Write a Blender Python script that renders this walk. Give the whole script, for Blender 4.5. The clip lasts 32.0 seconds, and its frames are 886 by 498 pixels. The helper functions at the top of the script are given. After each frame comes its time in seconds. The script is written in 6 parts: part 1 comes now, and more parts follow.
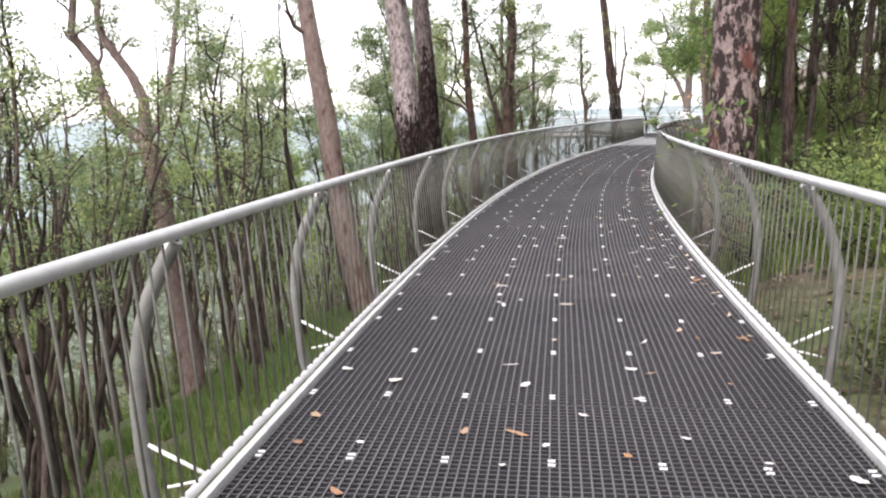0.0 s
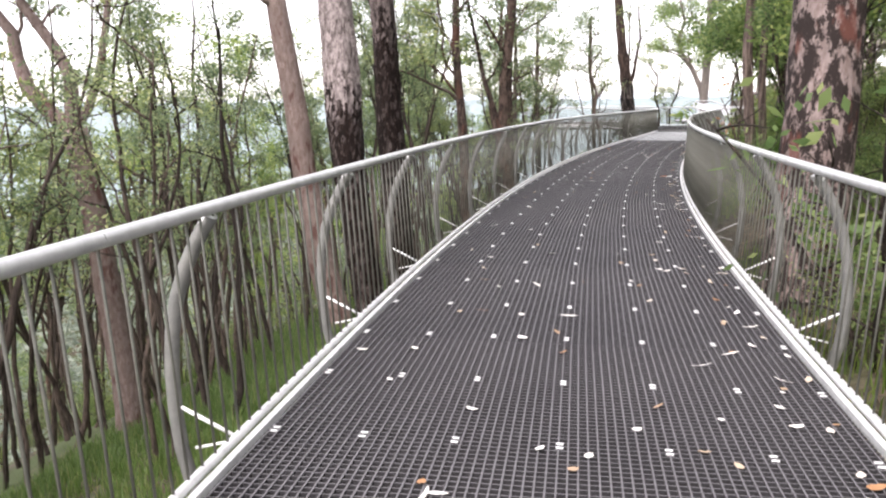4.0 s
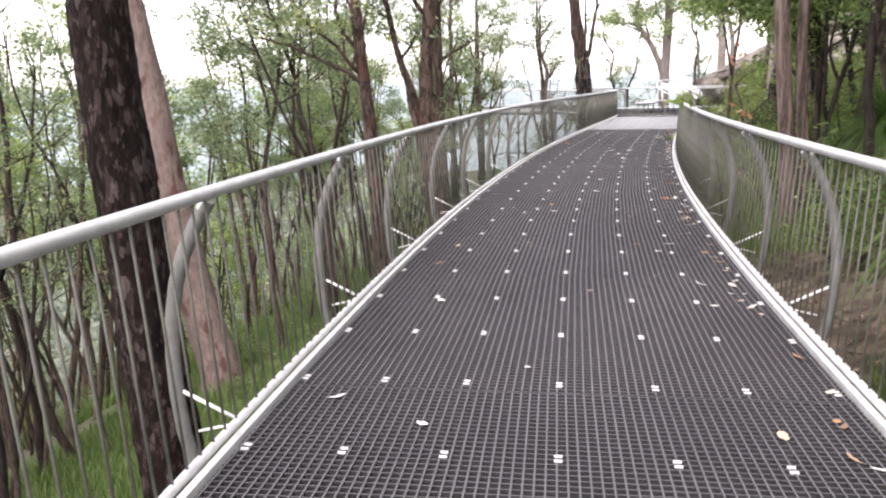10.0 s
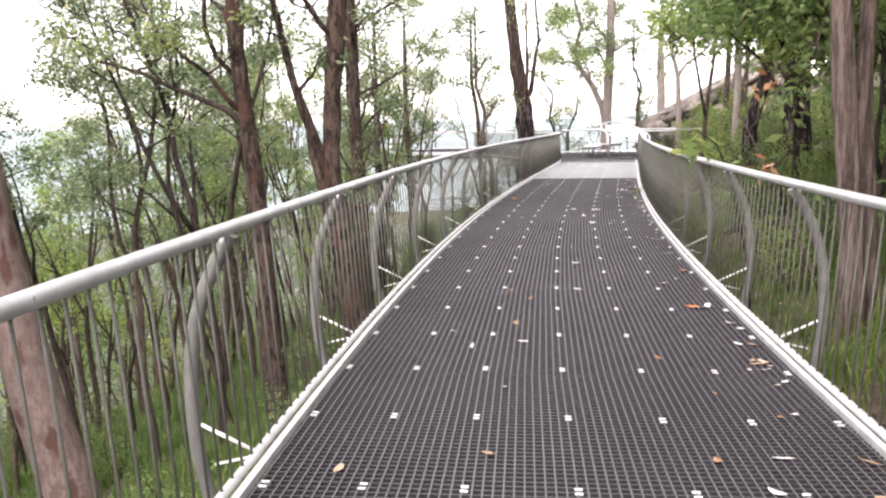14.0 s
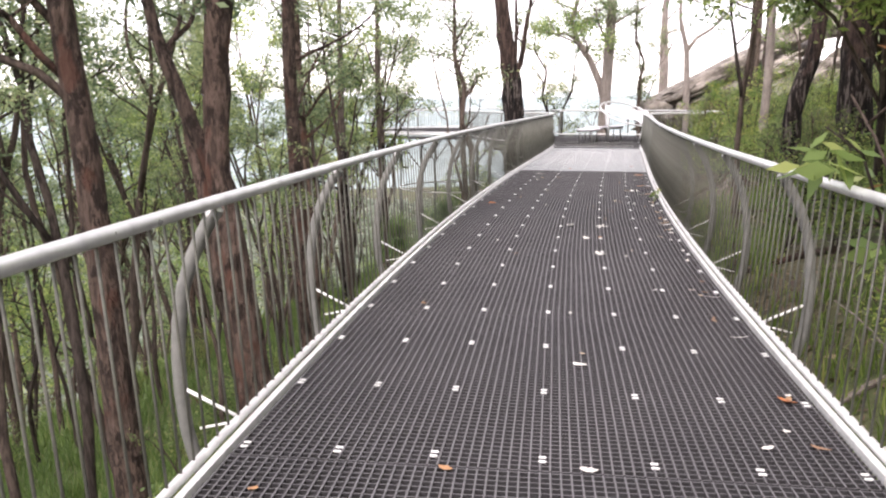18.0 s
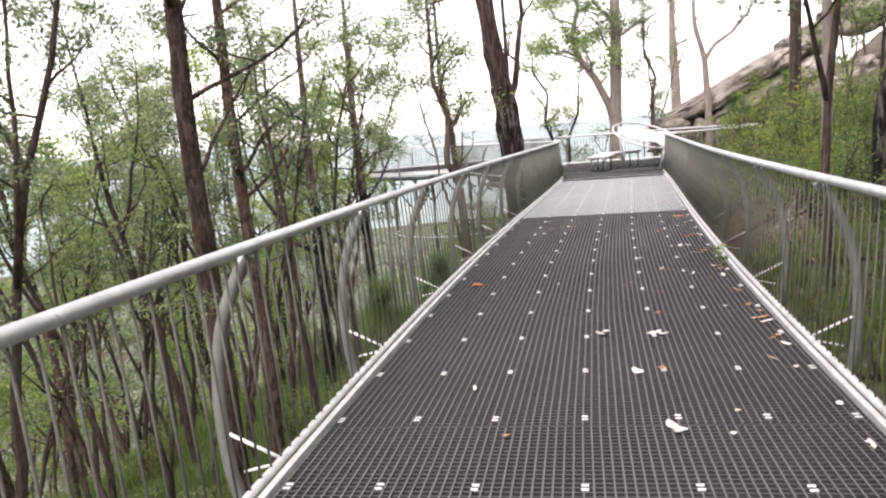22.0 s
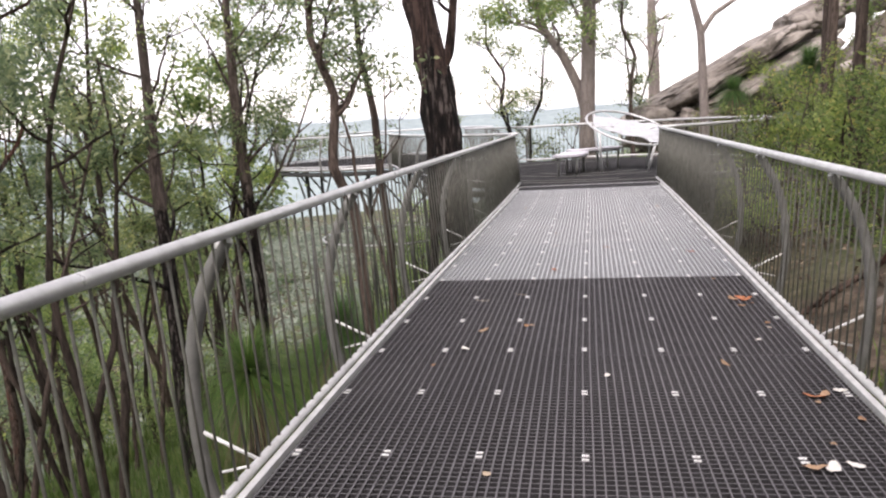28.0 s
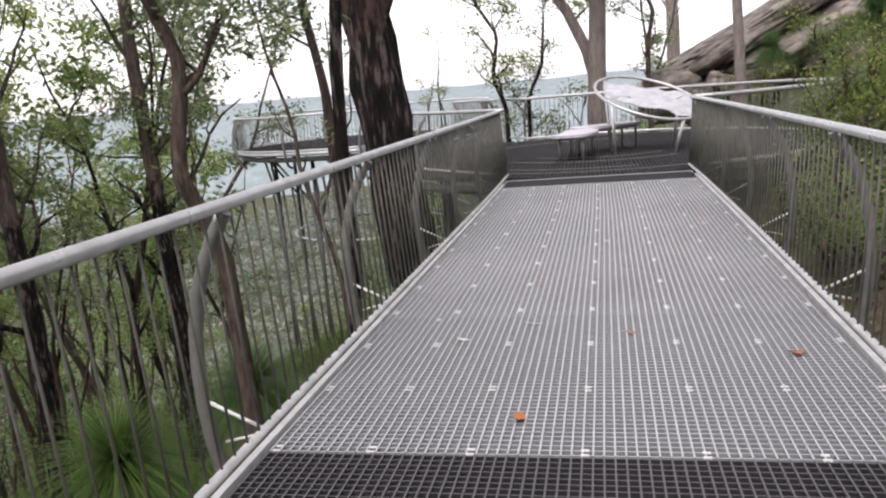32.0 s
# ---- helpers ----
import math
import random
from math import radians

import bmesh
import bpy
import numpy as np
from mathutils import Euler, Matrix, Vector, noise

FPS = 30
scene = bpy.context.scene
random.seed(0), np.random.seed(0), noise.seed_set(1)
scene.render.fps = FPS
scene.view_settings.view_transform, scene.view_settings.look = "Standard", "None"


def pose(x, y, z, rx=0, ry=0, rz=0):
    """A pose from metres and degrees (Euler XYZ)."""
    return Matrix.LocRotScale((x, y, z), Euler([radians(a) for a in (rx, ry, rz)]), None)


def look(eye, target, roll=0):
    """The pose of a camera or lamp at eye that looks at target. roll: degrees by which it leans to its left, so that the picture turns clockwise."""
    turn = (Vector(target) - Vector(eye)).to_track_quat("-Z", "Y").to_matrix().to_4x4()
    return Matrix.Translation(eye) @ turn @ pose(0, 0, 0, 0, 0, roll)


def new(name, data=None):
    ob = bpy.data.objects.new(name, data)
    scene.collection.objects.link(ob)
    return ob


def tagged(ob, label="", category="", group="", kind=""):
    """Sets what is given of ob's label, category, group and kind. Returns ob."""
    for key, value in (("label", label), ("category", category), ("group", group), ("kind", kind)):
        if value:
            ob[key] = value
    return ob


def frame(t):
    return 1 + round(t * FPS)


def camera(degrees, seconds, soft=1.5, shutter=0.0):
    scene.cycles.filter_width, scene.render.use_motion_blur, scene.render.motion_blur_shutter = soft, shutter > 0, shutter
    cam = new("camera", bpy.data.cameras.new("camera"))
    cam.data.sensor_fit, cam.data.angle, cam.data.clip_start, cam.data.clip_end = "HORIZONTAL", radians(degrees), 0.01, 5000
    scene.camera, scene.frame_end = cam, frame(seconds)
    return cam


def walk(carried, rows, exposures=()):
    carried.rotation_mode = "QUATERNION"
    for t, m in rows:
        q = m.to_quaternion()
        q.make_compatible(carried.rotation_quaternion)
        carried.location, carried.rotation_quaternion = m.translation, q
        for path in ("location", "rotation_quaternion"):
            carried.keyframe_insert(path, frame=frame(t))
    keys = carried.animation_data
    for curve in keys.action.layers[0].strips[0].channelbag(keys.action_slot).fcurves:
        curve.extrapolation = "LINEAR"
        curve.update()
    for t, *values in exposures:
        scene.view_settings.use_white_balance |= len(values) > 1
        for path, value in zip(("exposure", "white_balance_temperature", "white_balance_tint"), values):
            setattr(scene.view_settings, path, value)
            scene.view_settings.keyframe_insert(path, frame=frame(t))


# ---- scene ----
cam = camera(59.0, 32.0, soft=2.2)

PATH = [
    (0, (0.901, 0.014, 1.389), (0.811, 1.984, 1.053), -1.65),
    (0.5, (0.993, 0.457, 1.392), (0.904, 2.430, 1.076), -1.94),
    (1, (1.046, 0.936, 1.397), (0.970, 2.913, 1.102), -2.24),
    (1.5, (1.046, 1.370, 1.360), (0.922, 3.342, 1.049), -2.77),
    (2, (1.007, 1.826, 1.366), (0.939, 3.795, 1.026), -2.83),
    (2.5, (1.123, 2.236, 1.385), (1.021, 4.203, 1.035), -2.36),
    (4.5, (1.262, 4.183, 1.385), (1.175, 6.147, 1.017), -0.44),
    (5, (1.251, 4.670, 1.377), (1.183, 6.636, 1.014), -0.87),
    (5.5, (1.347, 5.083, 1.387), (1.250, 7.050, 1.042), -1.86),
    (6, (1.359, 5.560, 1.372), (1.245, 7.524, 1.008), -1.65),
    (6.5, (1.404, 5.957, 1.333), (1.285, 7.906, 0.904), -2.33),
    (7, (1.488, 6.391, 1.377), (1.350, 8.327, 0.894), -3.16),
    (7.5, (1.541, 6.801, 1.417), (1.443, 8.767, 1.062), -3.15),
    (8, (1.633, 7.297, 1.377), (1.611, 9.273, 1.071), -3.33),
    (8.5, (1.668, 7.729, 1.396), (1.624, 9.708, 1.108), -3.18),
    (9, (1.732, 8.237, 1.378), (1.722, 10.209, 1.041), -2.70),
    (9.5, (1.795, 8.681, 1.371), (1.817, 10.640, 0.971), -1.88),
    (10, (1.868, 9.152, 1.383), (1.898, 11.109, 0.973), -1.52),
    (10.5, (1.900, 9.549, 1.405), (1.984, 11.509, 1.013), -2.15),
    (11, (1.977, 10.038, 1.389), (2.106, 11.993, 0.990), -3.03),
    (11.5, (2.053, 10.448, 1.385), (2.115, 12.405, 0.974), -2.91),
    (12, (2.060, 10.977, 1.388), (2.199, 12.933, 0.992), -1.73),
    (12.5, (2.123, 11.432, 1.366), (2.279, 13.393, 1.007), -2.11),
    (13, (2.161, 11.928, 1.366), (2.268, 13.898, 1.036), -1.76),
    (13.5, (2.183, 12.357, 1.372), (2.358, 14.323, 1.050), -1.55),
    (15.5, (2.509, 14.186, 1.388), (2.729, 16.153, 1.099), -1.09),
    (16, (2.614, 14.585, 1.369), (2.776, 16.557, 1.075), -0.95),
    (16.5, (2.765, 14.984, 1.377), (3.022, 16.946, 1.086), -1.12),
    (17, (2.885, 15.463, 1.392), (3.182, 17.415, 1.074), -0.59),
    (17.5, (3.013, 15.843, 1.382), (3.245, 17.800, 1.039), -0.22),
    (18, (3.121, 16.310, 1.401), (3.344, 18.263, 1.029), -0.18),
    (18.5, (3.275, 16.704, 1.381), (3.512, 18.650, 0.987), -1.31),
    (19, (3.400, 17.170, 1.369), (3.696, 19.103, 0.952), -1.41),
    (19.5, (3.510, 17.616, 1.395), (3.843, 19.540, 0.961), -1.91),
    (20, (3.654, 18.081, 1.383), (3.915, 20.018, 0.958), -3.55),
    (20.5, (3.736, 18.538, 1.376), (3.900, 20.491, 0.973), -2.96),
    (21, (3.845, 18.990, 1.384), (4.079, 20.941, 1.011), -3.21),
    (21.5, (3.966, 19.449, 1.378), (4.177, 21.409, 1.045), -4.05),
    (22, (4.051, 19.915, 1.397), (4.241, 21.885, 1.111), -4.49),
    (22.5, (4.169, 20.338, 1.377), (4.464, 22.293, 1.077), -3.53),
    (23, (4.344, 20.799, 1.396), (4.597, 22.745, 1.010), -3.69),
    (23.5, (4.488, 21.217, 1.378), (4.719, 23.160, 0.960), -3.53),
    (24, (4.595, 21.735, 1.392), (4.888, 23.663, 0.950), -2.44),
    (24.5, (4.701, 22.247, 1.383), (4.995, 24.181, 0.966), -2.42),
    (25, (4.792, 22.728, 1.364), (5.050, 24.678, 1.005), -3.23),
    (25.5, (4.880, 23.153, 1.366), (5.216, 25.093, 1.014), -2.82),
    (27.5, (5.483, 25.084, 1.413), (5.801, 27.027, 1.060), -4.25),
    (28, (5.637, 25.550, 1.382), (5.921, 27.503, 1.054), -3.30),
    (28.5, (5.845, 25.973, 1.364), (6.095, 27.922, 0.988), -3.54),
    (29, (6.044, 26.457, 1.375), (6.236, 28.405, 0.967), -3.75),
    (29.5, (6.173, 26.899, 1.365), (6.323, 28.847, 0.937), -3.95),
    (30, (6.340, 27.375, 1.336), (6.541, 29.316, 0.896), -4.06),
    (30.5, (6.505, 27.823, 1.351), (6.692, 29.759, 0.883), -4.25),
    (31, (6.631, 28.291, 1.353), (6.812, 30.226, 0.880), -4.19),
    (31.5, (6.786, 28.687, 1.341), (6.998, 30.631, 0.917), -4.38),
    (32, (6.936, 29.137, 1.365), (7.180, 31.082, 0.968), -4.63),
]
EXPOSURES = [(0, 1.58, 6600, 18), (1, 1.55, 6606, 18), (2, 1.5, 6612, 18), (5, 1.78, 6631, 18), (6, 1.73, 6638, 18), (8, 1.74, 6650, 18), (10, 1.87, 6640, 21), (11, 1.94, 6690, 21), (13, 2.02, 6790, 21), (16, 1.72, 6790, 21), (17, 1.72, 6790, 21), (18, 1.84, 6790, 21), (20, 2.01, 6790, 21), (21, 1.85, 6782, 21), (22, 1.65, 6773, 21), (23, 1.56, 6765, 21), (24, 1.71, 6757, 21), (25, 1.69, 6748, 21), (26, 1.58, 6740, 21), (28, 1.28, 6750, 21), (29, 1.18, 6700, 21), (30, 1.32, 6650, 21), (31, 1.3, 6625, 21), (32, 0.94, 6600, 21)]
walk(cam, [(t, look(eye, target, roll)) for t, eye, target, roll in PATH], EXPOSURES)

# ---- light ----
world = bpy.data.worlds.new("overcast_sky")
scene.world = world
world.use_nodes = True
wn = world.node_tree.nodes
sky = wn.new("ShaderNodeTexSky")
sky.sky_type = "NISHITA"
sky.sun_disc = False
SUN_UP, SUN_ROUND = radians(58), radians(205)
sky.sun_elevation, sky.sun_rotation = SUN_UP, SUN_ROUND
sky.air_density, sky.dust_density, sky.ozone_density = 1.0, 0.9, 0.5
wn["Background"].inputs["Strength"].default_value = 0.15
grey = wn.new("ShaderNodeHueSaturation")  # cloud takes most of the blue out of the sky
grey.inputs["Saturation"].default_value = 0.22
world.node_tree.links.new(sky.outputs["Color"], grey.inputs["Color"])
world.node_tree.links.new(grey.outputs["Color"], wn["Background"].inputs["Color"])
sun = new("sun", bpy.data.lights.new("sun", "SUN"))
sun.data.energy, sun.data.angle, sun.data.color = 1.25, radians(45), (1.0, 0.97, 0.92)
way_to_sun = Vector((math.sin(SUN_ROUND) * math.cos(SUN_UP), math.cos(SUN_ROUND) * math.cos(SUN_UP), math.sin(SUN_UP)))
sun.matrix_world = look(way_to_sun * 60, (0, 0, 0))

# ---- the line of the walkway: x = f(y), with s its length from y = 0 ----
LINE = (-3.1e-06, 0.0002083, 0.0004307, 0.09083, 0.8971)
KNEE = 43.0


def line_x(y):
    y = np.asarray(y, float)
    inner = np.polyval(LINE, np.clip(y, -14, KNEE))
    return inner + np.where(y > KNEE, (y - KNEE) * 0.33, 0) + np.where(y < -14, (y + 14) * 0.07, 0)


_Y = np.linspace(-30, 120, 7501)
_X = line_x(_Y)
_S = np.concatenate([[0], np.cumsum(np.hypot(np.diff(_X), np.diff(_Y)))])
_S -= np.interp(0, _Y, _S)
_K = np.gradient(_X, _Y)


def at(s, lat=0.0, z=0.0):
    """The place s metres along the walkway, lat metres to the right of its middle."""
    y = float(np.interp(s, _S, _Y))
    k = float(np.interp(s, _S, _K))
    n = math.hypot(1, k)
    return Vector((float(np.interp(s, _S, _X)) + lat / n, y - lat * k / n, z))


def heading(s):
    return math.atan(float(np.interp(s, _S, _K)))


def beside(x, y):
    """Distance to the right of the walkway's middle."""
    k = np.interp(y, _Y, _K)
    return (x - line_x(y)) / np.hypot(1, k)


def ground_z(x, y):
    x, y = np.asarray(x, float), np.asarray(y, float)
    lat = beside(x, y)
    left = np.where(lat > -16, 0.45 * lat, -7.2 + 0.5 * (lat + 16))
    left = np.where(lat < -60, -29.2 + 0.02 * (lat + 60), left)
    left = np.maximum(left, -46.0)
    right = np.where(lat < 9, 0.40 * lat, 3.6 + 0.55 * (lat - 9))
    right = np.where(lat > 30, 15.15 + 0.1 * (lat - 30), right)
    right = np.minimum(right, 22.0)
    z = -1.6 + np.where(lat < 0, left, right)
    drop = np.clip(y - 49 - np.clip(lat - 3, 0, 30) * 1.1, 0, 70)
    z = z - 0.5 * drop
    away = np.hypot(x - 6, y - 20)
    return np.where(away > 400, np.minimum(z, -36.0), z)


def bumpy(x, y):
    return float(ground_z(x, y)) + 0.22 * noise.noise((x * 0.35, y * 0.35, 3.0)) + 0.07 * noise.noise((x * 1.3, y * 1.3, 8.0))


# ---- geometry helpers ----
class Geo:
    """Corners and faces of one mesh under construction."""

    def __init__(self):
        self.v, self.f = [], []

    def box(self, corners):
        """Eight corners: four below, counter-clockwise, then four above."""
        b = len(self.v)
        self.v += [tuple(c) for c in corners]
        self.f += [(b, b + 3, b + 2, b + 1), (b + 4, b + 5, b + 6, b + 7)]
        self.f += [(b + i, b + (i + 1) % 4, b + 4 + (i + 1) % 4, b + 4 + i) for i in range(4)]

    def block(self, x0, y0, z0, x1, y1, z1):
        self.box([(x0, y0, z0), (x1, y0, z0), (x1, y1, z0), (x0, y1, z0), (x0, y0, z1), (x1, y0, z1), (x1, y1, z1), (x0, y1, z1)])

    def tube(self, points, radii, sides=8, closed=False, rough=0.0, seed=0):
        """A tube along points; rough shakes its surface."""
        pts = [Vector(p) for p in points]
        n = len(pts)
        if not hasattr(radii, "__len__"):
            radii = [radii] * n
        b = len(self.v)
        ref = Vector((0.31, 0.95, 0.05))
        for i, p in enumerate(pts):
            if closed:
                t = pts[(i + 1) % n] - pts[i - 1]
            else:
                t = pts[min(i + 1, n - 1)] - pts[max(i - 1, 0)]
            t.normalize()
            u = ref - t * ref.dot(t)
            if u.length < 0.05:
                u = Vector((1, 0, 0)) - t * t.x
            u.normalize()
            ref = u
            w = t.cross(u)
            for k in range(sides):
                a = 2 * math.pi * k / sides
                r = radii[i]
                if rough:
                    q = p + (u * math.cos(a) + w * math.sin(a)) * r
                    r *= 1 + rough * noise.noise((q.x * 7 + seed, q.y * 7, q.z * 2.3)) + 0.5 * rough * noise.noise((q.x * 19 + seed, q.y * 19, q.z * 6))
                self.v.append(tuple(p + (u * math.cos(a) + w * math.sin(a)) * r))
        rings = n if closed else n - 1
        for i in range(rings):
            j = (i + 1) % n
            for k in range(sides):
                m = (k + 1) % sides
                self.f.append((b + i * sides + k, b + i * sides + m, b + j * sides + m, b + j * sides + k))
        if not closed:
            self.f.append(tuple(b + k for k in reversed(range(sides))))
            self.f.append(tuple(b + (n - 1) * sides + k for k in range(sides)))

    def add(self, verts, faces):
        b = len(self.v)
        self.v += [tuple(c) for c in verts]
        self.f += [tuple(b + i for i in f) for f in faces]

    def mesh(self, name, material, smooth=False):
        me = bpy.data.meshes.new(name)
        me.from_pydata(self.v, [], self.f)
        me.materials.append(material)
        if smooth:
            me.polygons.foreach_set("use_smooth", [True] * len(me.polygons))
        me.update()
        return me


def part(name, geo, material, parent=None, label="", smooth=False):
    """One mesh object under a thing or a part."""
    me = geo if isinstance(geo, bpy.types.Mesh) else geo.mesh(name, material, smooth)
    ob = new(name, me)
    if parent is not None:
        ob.parent = parent
    return tagged(ob, label)


def thing(name, label, category, place=(0, 0, 0), group="", kind=""):
    ob = new(name)
    ob.empty_display_size = 0.1
    ob.location = place
    return tagged(ob, label, category, group, kind)


# ---- materials ----
def material(name):
    m = bpy.data.materials.new(name)
    m.use_nodes = True
    return m, m.node_tree.nodes, m.node_tree.links, m.node_tree.nodes["Principled BSDF"]


def node(nodes, kind, **values):
    n = nodes.new(kind)
    for key, value in values.items():
        n.inputs[key.replace("_", " ")].default_value = value
    return n


def ramp(nodes, links, source, stops):
    r = nodes.new("ShaderNodeValToRGB")
    e = r.color_ramp.elements
    while len(e) < len(stops):
        e.new(0.5)
    for el, (p, c) in zip(e, stops):
        el.position = p
        el.color = (*c, 1) if len(c) == 3 else c
    links.new(source, r.inputs["Fac"])
    return r.outputs["Color"]


def blend(nodes, links, fac, a, b, how="MIX"):
    m = nodes.new("ShaderNodeMix")
    m.data_type, m.blend_type = "RGBA", how
    for value, key in ((fac, 0), (a, 6), (b, 7)):
        if isinstance(value, bpy.types.NodeSocket):
            links.new(value, m.inputs[key])
        else:
            m.inputs[key].default_value = value if key == 0 else (*value, 1)
    return m.outputs[2]


def grain(nodes, links, scale, detail=4.0, stretch=(1, 1, 1), coords="Object", rough=0.55):
    tc = nodes.new("ShaderNodeTexCoord")
    mp = nodes.new("ShaderNodeMapping")
    mp.inputs["Scale"].default_value = stretch
    links.new(tc.outputs[coords], mp.inputs["Vector"])
    n = node(nodes, "ShaderNodeTexNoise", Scale=scale, Detail=detail, Roughness=rough)
    links.new(mp.outputs["Vector"], n.inputs["Vector"])
    return n.outputs["Fac"]


def bump(nodes, links, bsdf, height, strength=0.3, distance=0.01):
    b = node(nodes, "ShaderNodeBump", Strength=strength, Distance=distance)
    links.new(height, b.inputs["Height"])
    links.new(b.outputs["Normal"], bsdf.inputs["Normal"])


def chance(nodes):
    return nodes.new("ShaderNodeObjectInfo").outputs["Random"]


def island(nodes):
    return nodes.new("ShaderNodeNewGeometry").outputs["Random Per Island"]


def metal(name, light, dark, rough, shine=0.3):
    m, n, l, b = material(name)
    g = grain(n, l, 9.0, 5)
    fine = grain(n, l, 120.0, 3)
    c = ramp(n, l, g, [(0.3, dark), (0.65, light)])
    l.new(blend(n, l, 0.25, c, ramp(n, l, fine, [(0.3, dark), (0.7, light)])), b.inputs["Base Color"])
    b.inputs["Metallic"].default_value = shine
    l.new(ramp(n, l, g, [(0.3, (rough + 0.15,) * 3), (0.7, (rough - 0.08,) * 3)]), b.inputs["Roughness"])
    bump(n, l, b, fine, 0.12, 0.002)
    return m


GALV = metal("galvanised_tube", (0.72, 0.72, 0.715), (0.54, 0.54, 0.54), 0.34, 0.45)
GALV_KERB = metal("bright_galvanised_kerb", (0.72, 0.72, 0.71), (0.48, 0.48, 0.475), 0.5, 0.15)
GALV_BAR = metal("weathered_bar", (0.16, 0.156, 0.13), (0.085, 0.085, 0.07), 0.55, 0.15)
GALV_POST = metal("galvanised_post", (0.25, 0.245, 0.23), (0.15, 0.15, 0.14), 0.55, 0.2)
BEAM = metal("weathered_steel_beam", (0.16, 0.155, 0.15), (0.10, 0.10, 0.10), 0.6)


def grating(name, light, dark):
    m, n, l, b = material(name)
    big = grain(n, l, 0.9, 4)
    fine = grain(n, l, 60.0, 3)
    c = ramp(n, l, big, [(0.3, dark), (0.7, light)])
    spots = ramp(n, l, fine, [(0.35, dark), (0.7, light)])
    col = blend(n, l, 0.5, c, spots)
    var = blend(n, l, chance(n), (0.9, 0.9, 0.9), (1.12, 1.1, 1.08))
    l.new(blend(n, l, 1.0, col, var, "MULTIPLY"), b.inputs["Base Color"])
    b.inputs["Roughness"].default_value = 0.62
    bump(n, l, b, fine, 0.5, 0.002)
    return m


# the two web colours are darkened to hold the shade between the bars
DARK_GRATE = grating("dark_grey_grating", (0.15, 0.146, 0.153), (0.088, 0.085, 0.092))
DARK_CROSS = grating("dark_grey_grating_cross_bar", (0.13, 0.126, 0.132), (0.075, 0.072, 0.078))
DARK_WEB_SHADE = grating("dark_grating_web_with_shade", (0.046, 0.044, 0.047), (0.024, 0.023, 0.025))
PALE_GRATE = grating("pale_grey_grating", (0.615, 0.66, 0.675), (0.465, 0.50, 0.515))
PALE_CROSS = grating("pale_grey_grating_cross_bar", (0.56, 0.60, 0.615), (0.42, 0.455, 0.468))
PALE_WEB_SHADE = grating("pale_grating_web_with_shade", (0.36, 0.36, 0.37), (0.24, 0.24, 0.25))


def plain(name, a, b_, rough=0.6, scale=30.0):
    m, n, l, b = material(name)
    g = grain(n, l, scale, 4)
    l.new(ramp(n, l, g, [(0.3, a), (0.7, b_)]), b.inputs["Base Color"])
    b.inputs["Roughness"].default_value = rough
    bump(n, l, b, g, 0.15, 0.003)
    return m


CLIP = plain("white_clip", (0.86, 0.86, 0.84), (0.74, 0.74, 0.73), 0.4)
BENCH_TOP = plain("pale_bench_board", (0.68, 0.66, 0.70), (0.56, 0.54, 0.58), 0.5, 12)
RELIEF = plain("silvery_relief_sheet", (0.62, 0.63, 0.65), (0.42, 0.43, 0.45), 0.4, 7)


def leaf_litter_mat(name, stops):
    m, n, l, b = material(name)
    l.new(ramp(n, l, chance(n), stops), b.inputs["Base Color"])
    b.inputs["Roughness"].default_value = 0.7
    bump(n, l, b, grain(n, l, 90, 3), 0.3, 0.002)
    return m


DRY_LEAF = leaf_litter_mat("dry_leaf", [(0.0, (0.62, 0.60, 0.55)), (0.35, (0.72, 0.70, 0.66)), (0.55, (0.45, 0.36, 0.26)), (0.78, (0.30, 0.19, 0.11)), (0.92, (0.36, 0.19, 0.09)), (1.0, (0.20, 0.125, 0.085))])


